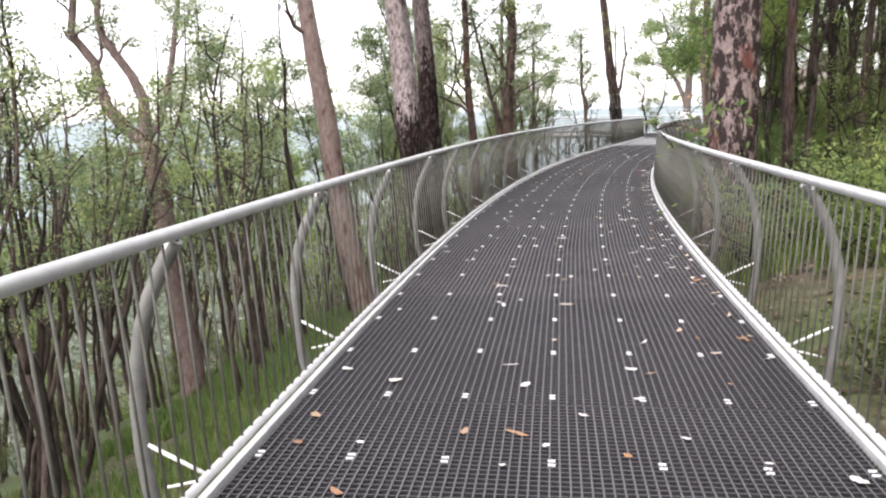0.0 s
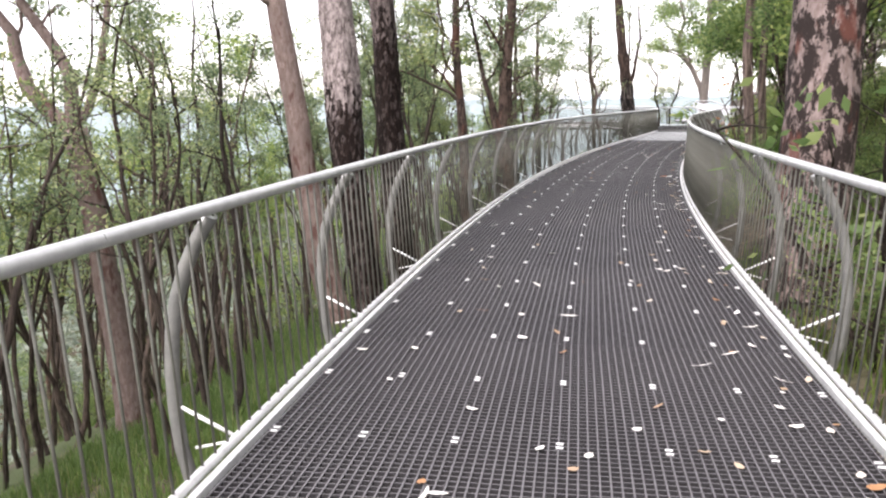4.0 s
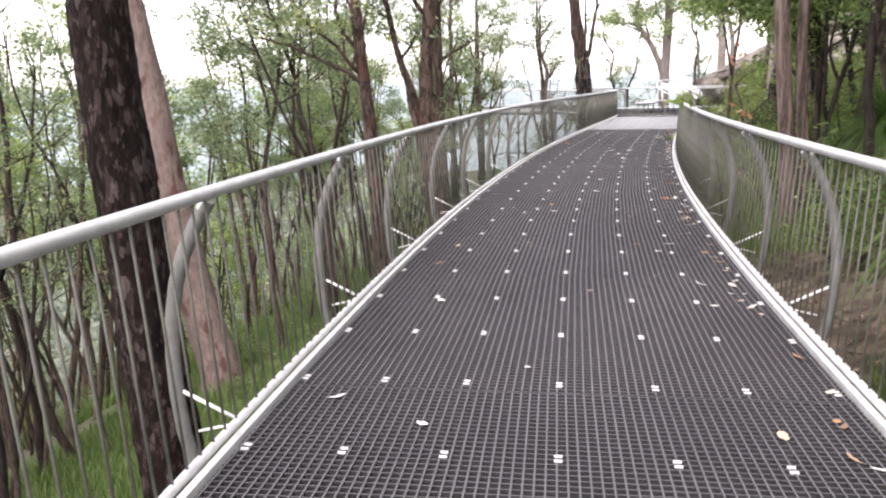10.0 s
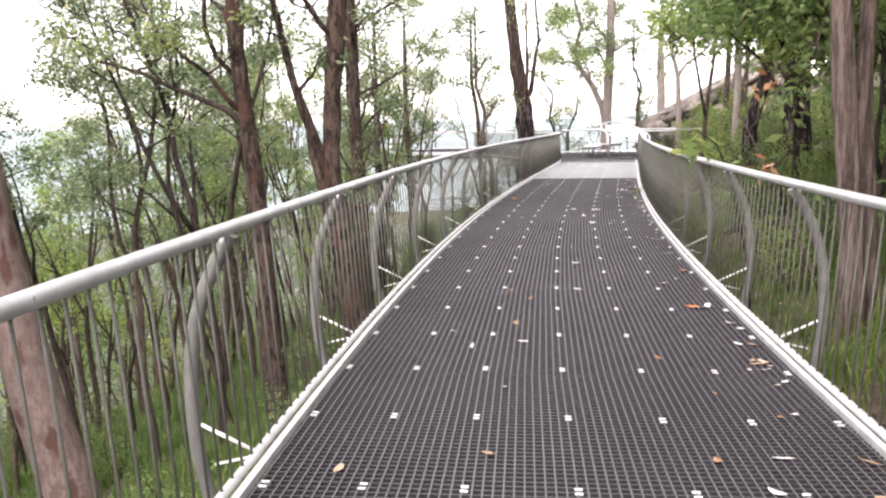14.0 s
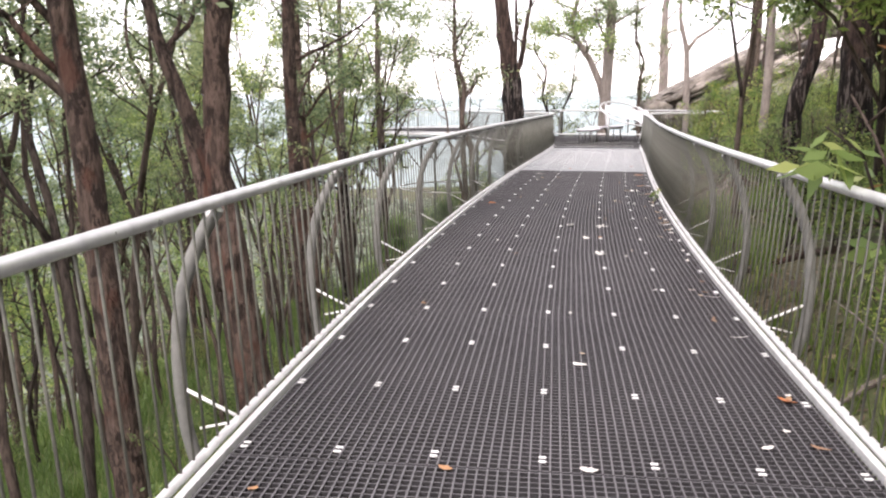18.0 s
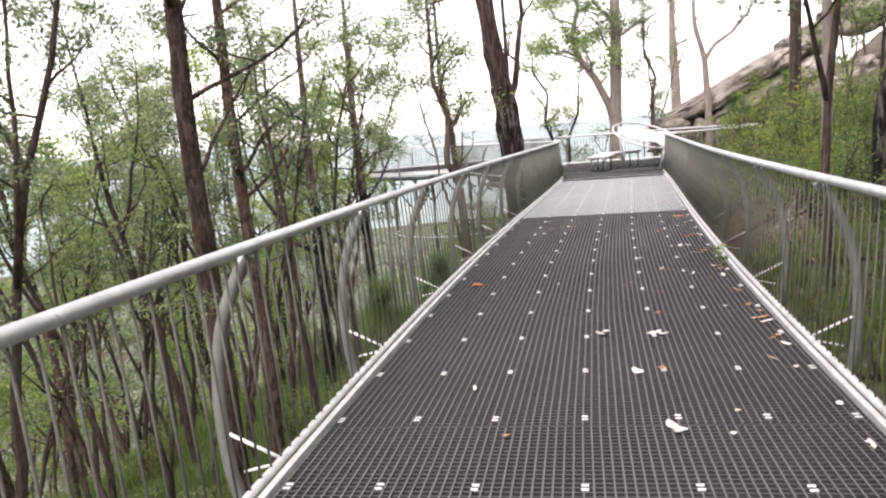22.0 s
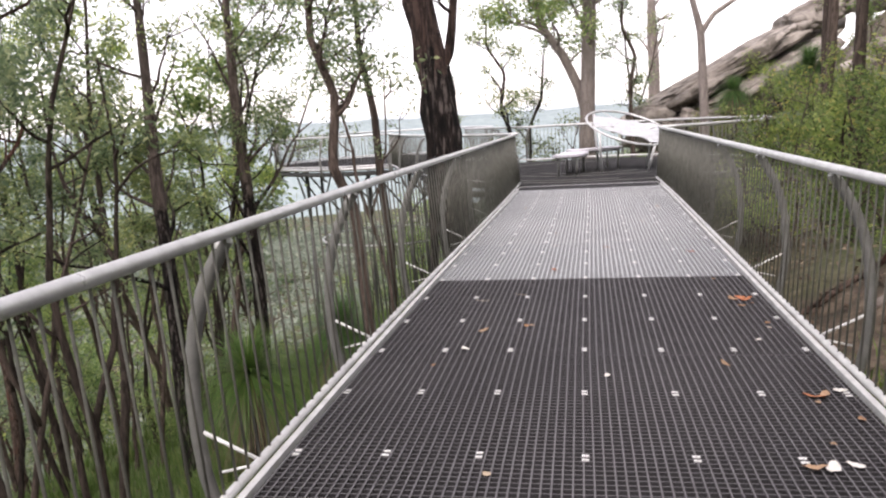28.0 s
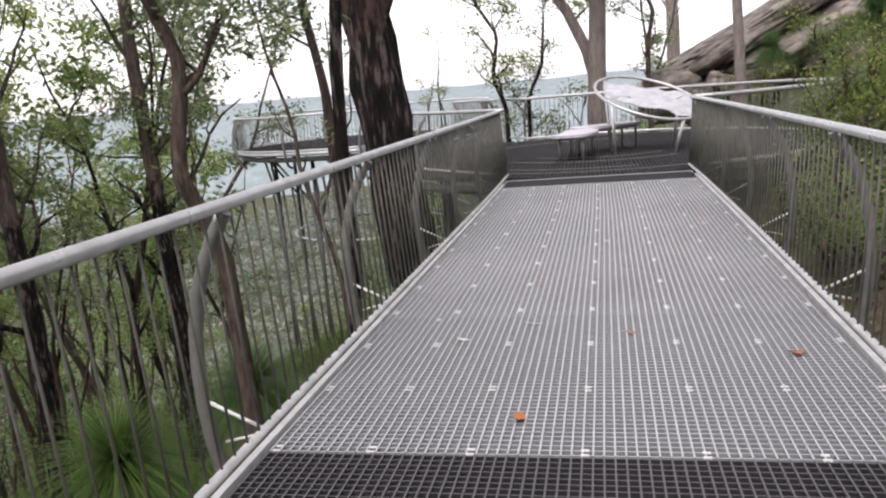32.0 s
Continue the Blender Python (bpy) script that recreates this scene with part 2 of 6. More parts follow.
def bark(name, pale, dark, streak=(9, 9, 1.3), scale=1.0, patch=None, char=None, rough_depth=0.035, spread=0.3, hard=0.08, worn=0.55):
    m, n, l, b = material(name)
    furrow = grain(n, l, 2.6 * scale, 6, streak, "Object", 0.65)
    fine = grain(n, l, 14 * scale, 5, (2, 2, 0.7))
    big = grain(n, l, 0.8 * scale, 3)
    c = ramp(n, l, furrow, [(0.5 - hard, dark), (0.5, tuple((p + d) / 2 for p, d in zip(pale, dark))), (0.5 + hard, pale)])
    c = blend(n, l, 0.35, c, ramp(n, l, fine, [(0.3, dark), (0.75, pale)]))
    c = blend(n, l, ramp(n, l, big, [(0.42, (0, 0, 0)), (0.62, (worn,) * 3)]), c, tuple(0.62 * p for p in pale))
    if patch:
        spots = grain(n, l, 7.0, 8, (1.2, 1.2, 0.6), rough=0.74)
        c = blend(n, l, ramp(n, l, spots, [(patch[2], (0, 0, 0)), (patch[2] + 0.045, (1, 1, 1))]), c, patch[0])
        rust = grain(n, l, 3.0, 5, (1, 1, 0.4))
        c = blend(n, l, ramp(n, l, rust, [(0.57, (0, 0, 0)), (0.63, (0.8, 0.8, 0.8))]), c, patch[1])
    if char:
        low, high = char
        pos = n.new("ShaderNodeNewGeometry").outputs["Position"]
        sep = n.new("ShaderNodeSeparateXYZ")
        l.new(pos, sep.inputs[0])
        wob = n.new("ShaderNodeMath")
        wob.operation = "MULTIPLY_ADD"
        l.new(grain(n, l, 6.5, 6, (1, 1, 0.45)), wob.inputs[0])
        wob.inputs[1].default_value = 1.8
        l.new(sep.outputs["Z"], wob.inputs[2])
        rng = node(n, "ShaderNodeMapRange")
        l.new(wob.outputs[0], rng.inputs["Value"])
        rng.inputs["From Min"].default_value, rng.inputs["From Max"].default_value = (low + high) / 2 + 0.84, (low + high) / 2 + 0.96
        burnt = ramp(n, l, furrow, [(0.4, (0.008, 0.007, 0.007)), (0.54, (0.03, 0.022, 0.02)), (0.6, (0.16, 0.135, 0.125))])
        c = blend(n, l, rng.outputs["Result"], burnt, c)
    var = blend(n, l, chance(n), (1 - spread,) * 3, (1 + spread, 1 + spread * 0.9, 1 + spread * 0.8))
    l.new(blend(n, l, 1.0, c, var, "MULTIPLY"), b.inputs["Base Color"])
    b.inputs["Roughness"].default_value = 0.9
    b.inputs["Specular IOR Level"].default_value = 0.2
    mixh = n.new("ShaderNodeMath")
    mixh.operation = "MULTIPLY_ADD"
    l.new(fine, mixh.inputs[0])
    mixh.inputs[1].default_value = 0.35
    l.new(furrow, mixh.inputs[2])
    bump(n, l, b, mixh.outputs[0], 1.0, rough_depth * 1.6)
    return m


def scaly_bark(name, pale, dark, burnt_to, cells=(13, 13, 7)):
    """Flaking plates, each with its own shade, black with pale flecks below the burnt height."""
    m, n, l, b = material(name)
    tc = n.new("ShaderNodeTexCoord")
    mp = n.new("ShaderNodeMapping")
    mp.inputs["Scale"].default_value = cells
    l.new(tc.outputs["Object"], mp.inputs["Vector"])
    warp = node(n, "ShaderNodeTexNoise", Scale=0.55, Detail=4.0)
    l.new(mp.outputs["Vector"], warp.inputs["Vector"])
    shift = n.new("ShaderNodeVectorMath")
    shift.operation = "MULTIPLY_ADD"
    l.new(warp.outputs["Color"], shift.inputs[0])
    shift.inputs[1].default_value = (2.6, 2.6, 2.6)
    l.new(mp.outputs["Vector"], shift.inputs[2])
    plate = node(n, "ShaderNodeTexVoronoi", Scale=1.0)
    crack = node(n, "ShaderNodeTexVoronoi", Scale=1.0)
    crack.feature = "DISTANCE_TO_EDGE"
    for v in (plate, crack):
        l.new(shift.outputs[0], v.inputs["Vector"])
    sep = n.new("ShaderNodeSeparateColor")
    l.new(plate.outputs["Color"], sep.inputs[0])
    mid = tuple((p + d) / 2.2 for p, d in zip(pale, dark))
    fine = grain(n, l, 45, 5, (1, 1, 0.5))
    c = ramp(n, l, sep.outputs[0], [(0.0, dark), (0.22, mid), (0.5, tuple(0.8 * p for p in pale)), (1.0, tuple(1.15 * p for p in pale))])
    c = blend(n, l, 0.3, c, ramp(n, l, fine, [(0.35, dark), (0.65, pale)]))
    dash = grain(n, l, 9.0, 7, (3.2, 3.2, 1.25), rough=0.7)
    c = blend(n, l, 0.62, c, ramp(n, l, dash, [(0.40, dark), (0.47, mid), (0.53, pale), (0.7, tuple(1.2 * p for p in pale))]))
    gap = ramp(n, l, crack.outputs["Distance"], [(0.0, (0.55, 0.55, 0.55)), (0.1, (1, 1, 1))])
    c = blend(n, l, gap, dark, c)
    flecks = ramp(n, l, sep.outputs[1], [(0.0, (0.008, 0.005, 0.0045)), (0.78, (0.022, 0.013, 0.011)), (0.88, (0.08, 0.06, 0.055)), (1.0, (0.19, 0.155, 0.145))])
    flecks = blend(n, l, 0.6, flecks, ramp(n, l, dash, [(0.45, (0.007, 0.005, 0.0045)), (0.57, (0.025, 0.015, 0.012)), (0.64, (0.14, 0.115, 0.105))]))
    pos = n.new("ShaderNodeNewGeometry").outputs["Position"]
    xyz = n.new("ShaderNodeSeparateXYZ")
    l.new(pos, xyz.inputs[0])
    wob = n.new("ShaderNodeMath")
    wob.operation = "MULTIPLY_ADD"
    l.new(sep.outputs[2], wob.inputs[0])
    wob.inputs[1].default_value = 0.7
    l.new(xyz.outputs["Z"], wob.inputs[2])
    edge = node(n, "ShaderNodeMapRange")
    l.new(wob.outputs[0], edge.inputs["Value"])
    edge.inputs["From Min"].default_value, edge.inputs["From Max"].default_value = burnt_to + 0.2, burnt_to + 0.55
    l.new(blend(n, l, edge.outputs["Result"], flecks, c), b.inputs["Base Color"])
    b.inputs["Roughness"].default_value = 0.9
    b.inputs["Specular IOR Level"].default_value = 0.15
    high = n.new("ShaderNodeMath")
    high.operation = "MULTIPLY_ADD"
    l.new(sep.outputs[0], high.inputs[0])
    high.inputs[1].default_value = 0.3
    l.new(dash, high.inputs[2])
    bump(n, l, b, high.outputs[0], 1.0, 0.02)
    return m


BARK_THIN = bark("thin_gum_bark", (0.135, 0.105, 0.09), (0.02, 0.0155, 0.0135), (5, 5, 0.9), 1.4, spread=0.5)
BARK_MID = bark("stringy_bark", (0.18, 0.128, 0.106), (0.02, 0.0145, 0.0125), (5, 5, 1.1), 1.5, patch=((0.035, 0.025, 0.021), (0.12, 0.06, 0.045), 0.53), spread=0.3, hard=0.06, worn=0.4, rough_depth=0.06)
BARK_BURNT = bark("gum_bark_burnt_below", (0.24, 0.19, 0.165), (0.03, 0.022, 0.02), (5, 5, 1.0), 1.4, spread=0.2, rough_depth=0.05, char=(-0.9, 1.1))
BARK_STRINGY = bark("pale_stringy_bark", (0.30, 0.225, 0.195), (0.055, 0.04, 0.035), (6, 6, 0.5), 1.3, spread=0.15, hard=0.06, worn=0.35, rough_depth=0.05)
BARK_CHAR = scaly_bark("scaly_bark_charred_below", (0.40, 0.335, 0.32), (0.042, 0.03, 0.028), 1.4, (34, 34, 15))
BARK_CHAR2 = scaly_bark("scaly_bark_charred_low", (0.22, 0.175, 0.165), (0.026, 0.019, 0.018), 2.3, (32, 32, 12))
BARK_PINK = bark("smooth_pink_bark", (0.30, 0.228, 0.208), (0.165, 0.12, 0.107), (3, 3, 0.8), 1.6, patch=((0.17, 0.12, 0.105), (0.10, 0.045, 0.037), 0.53), rough_depth=0.015, spread=0.12)
BARK_PATCH = bark("patchy_pink_bark", (0.36, 0.285, 0.265), (0.14, 0.095, 0.085), (3, 3, 1.2), 1.6, patch=((0.03, 0.022, 0.02), (0.13, 0.05, 0.038), 0.465), rough_depth=0.015, spread=0.05)
BARK_DARK = bark("dark_ironbark", (0.12, 0.08, 0.068), (0.009, 0.007, 0.007), (3.6, 3.6, 0.55), 1.9, rough_depth=0.06, spread=0.2, hard=0.05, worn=0.3, char=(0.8, 3.4))
BARK_PALE = bark("pale_gum_bark", (0.34, 0.29, 0.26), (0.17, 0.145, 0.13), (3, 3, 1.0), rough_depth=0.01, spread=0.1)


def leaves_mat(name, shades, through_=0.35):
    m, n, l, b = material(name)
    per = ramp(n, l, island(n), [(0.0, shades[0]), (0.5, shades[1]), (0.85, shades[2]), (1.0, shades[3])])
    tint = ramp(n, l, chance(n), [(0.0, (0.75, 0.8, 0.8)), (0.5, (1, 1, 1)), (1.0, (1.2, 1.14, 0.88))])
    col = blend(n, l, 1.0, per, tint, "MULTIPLY")
    l.new(col, b.inputs["Base Color"])
    b.inputs["Roughness"].default_value = 0.5
    tr = n.new("ShaderNodeBsdfTranslucent")
    l.new(col, tr.inputs["Color"])
    mx = n.new("ShaderNodeMixShader")
    mx.inputs[0].default_value = through_
    out = n["Material Output"]
    l.new(b.outputs[0], mx.inputs[1])
    l.new(tr.outputs[0], mx.inputs[2])
    l.new(mx.outputs[0], out.inputs["Surface"])
    return m


LEAF = leaves_mat("gum_leaves", [(0.101, 0.151, 0.084), (0.218, 0.286, 0.151), (0.347, 0.414, 0.207), (0.515, 0.538, 0.291)], 0.62)
LEAF_FRESH = leaves_mat("fresh_green_leaves", [(0.118, 0.19, 0.067), (0.241, 0.342, 0.123), (0.37, 0.459, 0.168), (0.515, 0.549, 0.224)], 0.64)
LEAF_SHRUB = leaves_mat("shrub_leaves", [(0.08, 0.115, 0.045), (0.165, 0.21, 0.08), (0.26, 0.305, 0.115), (0.40, 0.38, 0.16)], 0.6)
GRASS = leaves_mat("green_grass", [(0.075, 0.135, 0.028), (0.12, 0.195, 0.05), (0.165, 0.25, 0.07), (0.26, 0.27, 0.11)], 0.5)
GRASS_TREE = leaves_mat("grass_tree_blades", [(0.06, 0.125, 0.04), (0.09, 0.175, 0.05), (0.12, 0.215, 0.06), (0.18, 0.23, 0.08)], 0.4)
LEAF_BUSH = leaves_mat("yellow_green_bush_leaves", [(0.10, 0.16, 0.055), (0.21, 0.295, 0.095), (0.33, 0.41, 0.14), (0.52, 0.42, 0.19)], 0.6)
LEAF_DEAD = leaves_mat("dead_orange_leaves", [(0.30, 0.13, 0.06), (0.42, 0.20, 0.10), (0.55, 0.30, 0.18), (0.6, 0.42, 0.3)], 0.3)
SKIRT = plain("dead_brown_blades", (0.26, 0.19, 0.12), (0.15, 0.105, 0.07), 0.8)


def ground_mat():
    m, n, l, b = material("forest_floor")
    a = grain(n, l, 0.16, 5)
    f = grain(n, l, 5.0, 6)
    g = grain(n, l, 28.0, 4)
    litter = ramp(n, l, f, [(0.3, (0.03, 0.022, 0.016)), (0.5, (0.085, 0.06, 0.043)), (0.7, (0.19, 0.145, 0.105))])
    green = ramp(n, l, g, [(0.3, (0.035, 0.06, 0.016)), (0.7, (0.095, 0.14, 0.04))])
    l.new(blend(n, l, ramp(n, l, a, [(0.42, (0.05,) * 3), (0.56, (0.8,) * 3)]), litter, green), b.inputs["Base Color"])
    b.inputs["Roughness"].default_value = 0.95
    bump(n, l, b, f, 0.8, 0.08)
    return m


GROUND = ground_mat()


def rock_mat():
    m, n, l, b = material("granite")
    a = grain(n, l, 0.6, 6, (1, 1, 2.2))
    f = grain(n, l, 5, 6)
    s = grain(n, l, 1.6, 6, (1, 1, 0.5))
    c = ramp(n, l, a, [(0.36, (0.06, 0.05, 0.042)), (0.46, (0.21, 0.18, 0.152)), (0.62, (0.40, 0.355, 0.31))])
    c = blend(n, l, 0.35, c, ramp(n, l, f, [(0.32, (0.06, 0.05, 0.045)), (0.68, (0.40, 0.36, 0.32))]))
    c = blend(n, l, ramp(n, l, s, [(0.52, (0, 0, 0)), (0.6, (0.75, 0.75, 0.75))]), c, (0.075, 0.062, 0.05))
    l.new(c, b.inputs["Base Color"])
    b.inputs["Roughness"].default_value = 0.92
    bump(n, l, b, f, 1.0, 0.08)
    return m


ROCK = rock_mat()


# distance haze is put into the ridge's colour, with a weak glow added
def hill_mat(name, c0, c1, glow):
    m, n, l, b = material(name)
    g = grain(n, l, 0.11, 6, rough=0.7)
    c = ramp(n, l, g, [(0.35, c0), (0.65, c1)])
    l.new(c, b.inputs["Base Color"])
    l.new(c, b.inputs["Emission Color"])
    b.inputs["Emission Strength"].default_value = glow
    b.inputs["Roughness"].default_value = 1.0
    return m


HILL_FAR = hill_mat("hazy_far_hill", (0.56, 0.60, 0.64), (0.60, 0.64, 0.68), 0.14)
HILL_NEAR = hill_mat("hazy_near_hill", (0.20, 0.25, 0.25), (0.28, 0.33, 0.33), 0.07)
# paler, greyer leaf colours that carry the valley's haze in the paint
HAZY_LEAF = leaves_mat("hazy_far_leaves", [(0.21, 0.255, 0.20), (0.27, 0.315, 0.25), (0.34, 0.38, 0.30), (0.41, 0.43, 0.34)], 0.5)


# ---- ground and distance ----
def axis(lo, hi, step, reach, growth=1.35):
    inner = list(np.arange(lo, hi + 0.01, step))
    d, out_hi, out_lo = step, [], []
    p = inner[-1]
    while p < reach:
        d *= growth
        p += d
        out_hi.append(p)
    d, p = step, inner[0]
    while p > -reach:
        d *= growth
        p -= d
        out_lo.append(p)
    return out_lo[::-1] + inner + out_hi


def build_ground():
    xs, ys = axis(-32, 34, 0.8, 4200), axis(-14, 72, 0.8, 4200)
    g = Geo()
    for y in ys:
        for x in xs:
            g.v.append((x, y, bumpy(x, y) if abs(x) < 60 and abs(y) < 120 else float(ground_z(x, y))))
    w = len(xs)
    for j in range(len(ys) - 1):
        for i in range(w - 1):
            a = j * w + i
            g.f.append((a, a + 1, a + w + 1, a + w))
    ob = part("ground", g, GROUND, smooth=True)
    tagged(ob, "sloping forest floor of leaf litter and green grass", "ground", kind="structure")


def build_hill(name, distance, base, top, seed, mat, a0, a1):
    g = Geo()
    steps = 90
    for i in range(steps + 1):
        a = radians(a0 + (a1 - a0) * i / steps)
        h = top * (0.55 + 0.45 * noise.noise((i * 0.07 + seed, seed, 0)) + 0.12 * noise.noise((i * 0.35 + seed, 4, 0)) + 0.03 * noise.noise((i * 1.7, seed, 2)))
        for k, (d, z) in enumerate(((0, base), (60, base + (h - base) * 0.45), (160, base + (h - base) * 0.85), (240, h), (500, base))):
            g.v.append(((distance + d) * math.sin(a), (distance + d) * math.cos(a), z + 2 * noise.noise((i * 0.9, k * 3.1, seed))))
    for i in range(steps):
        for k in range(4):
            b = i * 5 + k
            g.f.append((b, b + 5, b + 6, b + 1))
    ob = part(name, g, mat, smooth=True)
    tagged(ob, "hazy blue wooded ridge across the valley", "hill", kind="structure")


build_ground()
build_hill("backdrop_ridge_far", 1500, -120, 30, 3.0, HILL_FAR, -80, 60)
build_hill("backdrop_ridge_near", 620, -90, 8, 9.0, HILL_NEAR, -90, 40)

# ---- walkway deck ----
HALF = 1.27
DECK_FROM, DECK_TO, PALE_FROM = -5.5, 40.42, 32.575
CELL = 0.04
ROW = 0.745
deck = thing("floor_walkway", "raised walkway deck of dark grey grating panels", "walkway", kind="structure")


def grating_mesh(s0, s1, mats):
    """Bars both ways; tops of the long bars, tops of the cross bars and the webs each have their own colour, the webs'
    darkened with painted shade.
    """
    g = Geo()
    count = max(2, round((s1 - s0) / CELL))
    lats = [-HALF + 0.02 + CELL * j for j in range(int((2 * HALF - 0.03) / CELL) + 1)]
    for la in lats:
        a0, a1, b0, b1 = at(s0 + 0.006, la - 0.0035), at(s0 + 0.006, la + 0.0035), at(s1 - 0.006, la - 0.0035), at(s1 - 0.006, la + 0.0035)
        up, down = Vector((0, 0, 0)), Vector((0, 0, -0.038))
        g.box([a0 + down, a1 + down, b1 + down, b0 + down, a0 + up, a1 + up, b1 + up, b0 + up])
    for i in range(count + 1):
        s = s0 + 0.01 + (s1 - s0 - 0.02) * i / count
        a0, a1, b0, b1 = at(s - 0.0032, -HALF + 0.012), at(s - 0.0032, HALF - 0.012), at(s + 0.0032, -HALF + 0.012), at(s + 0.0032, HALF - 0.012)
        up, down = Vector((0, 0, -0.003)), Vector((0, 0, -0.030))
        g.box([a0 + down, a1 + down, b1 + down, b0 + down, a0 + up, a1 + up, b1 + up, b0 + up])
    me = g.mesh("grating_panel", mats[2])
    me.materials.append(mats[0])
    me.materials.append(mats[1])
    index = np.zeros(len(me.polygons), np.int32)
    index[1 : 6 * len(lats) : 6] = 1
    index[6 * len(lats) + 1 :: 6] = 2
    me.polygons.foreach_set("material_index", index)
    return me


clip_geo = Geo()
for y0 in (-0.025, 0.013):
    clip_geo.block(-0.015, y0, -0.004, 0.015, y0 + 0.012, 0.002)
    clip_geo.block(-0.007, y0 + 0.003, 0.002, 0.007, y0 + 0.009, 0.0035)
clip_mesh = clip_geo.mesh("clip", CLIP)


def clip_rows():
    rows = [19.39 + ROW * k for k in range(-33, 15)] + [30.545, 31.229, 31.913]
    return [s for s in rows if s > DECK_FROM + 0.3] + [32.60 + 0.633 * k for k in range(13)]


rows = clip_rows()
edges = [s - 0.10 for s in rows[::3] if s < PALE_FROM - 1.2] + [PALE_FROM]
edges = [DECK_FROM] + [e for e in edges if e > DECK_FROM + 0.6] + [34.39, 36.29, 38.19, DECK_TO]
for s0, s1 in zip(edges, edges[1:]):
    pale = s0 >= PALE_FROM - 0.01
    panel = part("grating_panel", grating_mesh(s0, s1, (PALE_GRATE, PALE_CROSS, PALE_WEB_SHADE) if pale else (DARK_GRATE, DARK_CROSS, DARK_WEB_SHADE)), None, deck, "pale grey moulded grating panel" if pale else "dark grey moulded grating panel")
    for s in rows:
        if s0 <= s < s1:
            for c, lat in enumerate((-1.225, -0.83, -0.434, 0.0, 0.435, 0.833, 1.217)):
                jig = 0.012 * noise.noise((s * 3, c * 5.1, 1))
                p = at(s + jig, lat)
                clip = part("clip", clip_mesh, None, panel)
                clip.matrix_basis = pose(p.x, p.y, 0.0, 0, 0, -math.degrees(heading(s)))

# beams under the grating
under = thing("walkway_frame", "weathered steel frame under the walkway", "frame", kind="structure")


def ribbon(lat0, lat1, z0, z1, s0, s1, step=0.6):
    g = Geo()
    ss = np.arange(s0, s1 + step * 0.5, step)
    for s in ss:
        for la, z in ((lat0, z0), (lat1, z0), (lat1, z1), (lat0, z1)):
            g.v.append(tuple(at(s, la, z)))
    for i in range(len(ss) - 1):
        for k in range(4):
            g.f.append((4 * i + k, 4 * i + (k + 1) % 4, 4 * i + 4 + (k + 1) % 4, 4 * i + 4 + k))
    g.f += [(0, 3, 2, 1), tuple(len(g.v) - 4 + k for k in range(4))]
    return g


for lat in (-1.0, 0.0, 1.0):
    part("stringer", ribbon(lat - 0.05, lat + 0.05, -0.32, -0.10, DECK_FROM, DECK_TO), BEAM, under)
joist = Geo()
joist.block(-1.30, -0.04, -0.10, 1.30, 0.04, -0.034)
joist_mesh = joist.mesh("joist", BEAM)
for s in rows:
    if s < DECK_TO:
        p = at(s)
        part("joist", joist_mesh, None, under).matrix_basis = pose(p.x, p.y, 0, 0, 0, -math.degrees(heading(s)))
leg_mesh = Geo()
leg_mesh.tube([(0, 0, -6), (0, 0, -0.1)], 0.09, 10)
leg_mesh = leg_mesh.mesh("column", BEAM, True)
for s in np.arange(-2, 41, 7.4):
    for lat in (-0.9, 0.9):
        p = at(s, lat)
        part("column", leg_mesh, None, under).matrix_basis = pose(p.x, p.y, -0.2)

# ---- railings ----
RAIL_LAT, RAIL_Z, FOOT_LAT, RAIL_TO = 1.384, 0.988, 1.328, 41.72
POSTS = [-4.8, -2.9, -1, 0.87, 2.75, 4.63, 6.59, 8.5, 10.24, 12.14, 14.08, 15.92, 17.8, 19.61, 21.5, 23.35, 25.15, 27.05, 28.95, 30.75, 32.74, 34.74, 36.75, 38.65, 40.45]
bal_geo = Geo()
bal_geo.tube([(0, 0, 0.03), (RAIL_LAT - FOOT_LAT, 0, 0.965)], 0.0058, 6)
bal_mesh = bal_geo.mesh("baluster", GALV_BAR, True)


def post_geo(side):
    """A bowed tube in the plane across the walkway, from the handrail out and back in below the deck."""
    prof = [(1.392, 0.955), (1.42, 0.915), (1.462, 0.845), (1.515, 0.745), (1.565, 0.61), (1.598, 0.455), (1.612, 0.29), (1.61, 0.12), (1.594, -0.05), (1.56, -0.2), (1.5, -0.35), (1.42, -0.46), (1.31, -0.54)]
    g = Geo()
    g.tube([(side * la, 0, z) for la, z in prof], 0.031, 12)
    return g


def strut_geo(side):
    up, low = Geo(), Geo()
    up.tube([(side * 1.34, 0, 0.015), (side * 1.582, 0.0, 0.135)], 0.0085, 8)
    low.tube([(side * 1.34, 0, 0.0), (side * 1.53, 0.0, -0.045)], 0.0065, 8)
    cap = Geo()
    cap.tube([(side * 1.42, 0, 0.918), (side * 1.394, 0, 0.961)], 0.031, 10)
    return up, low, cap


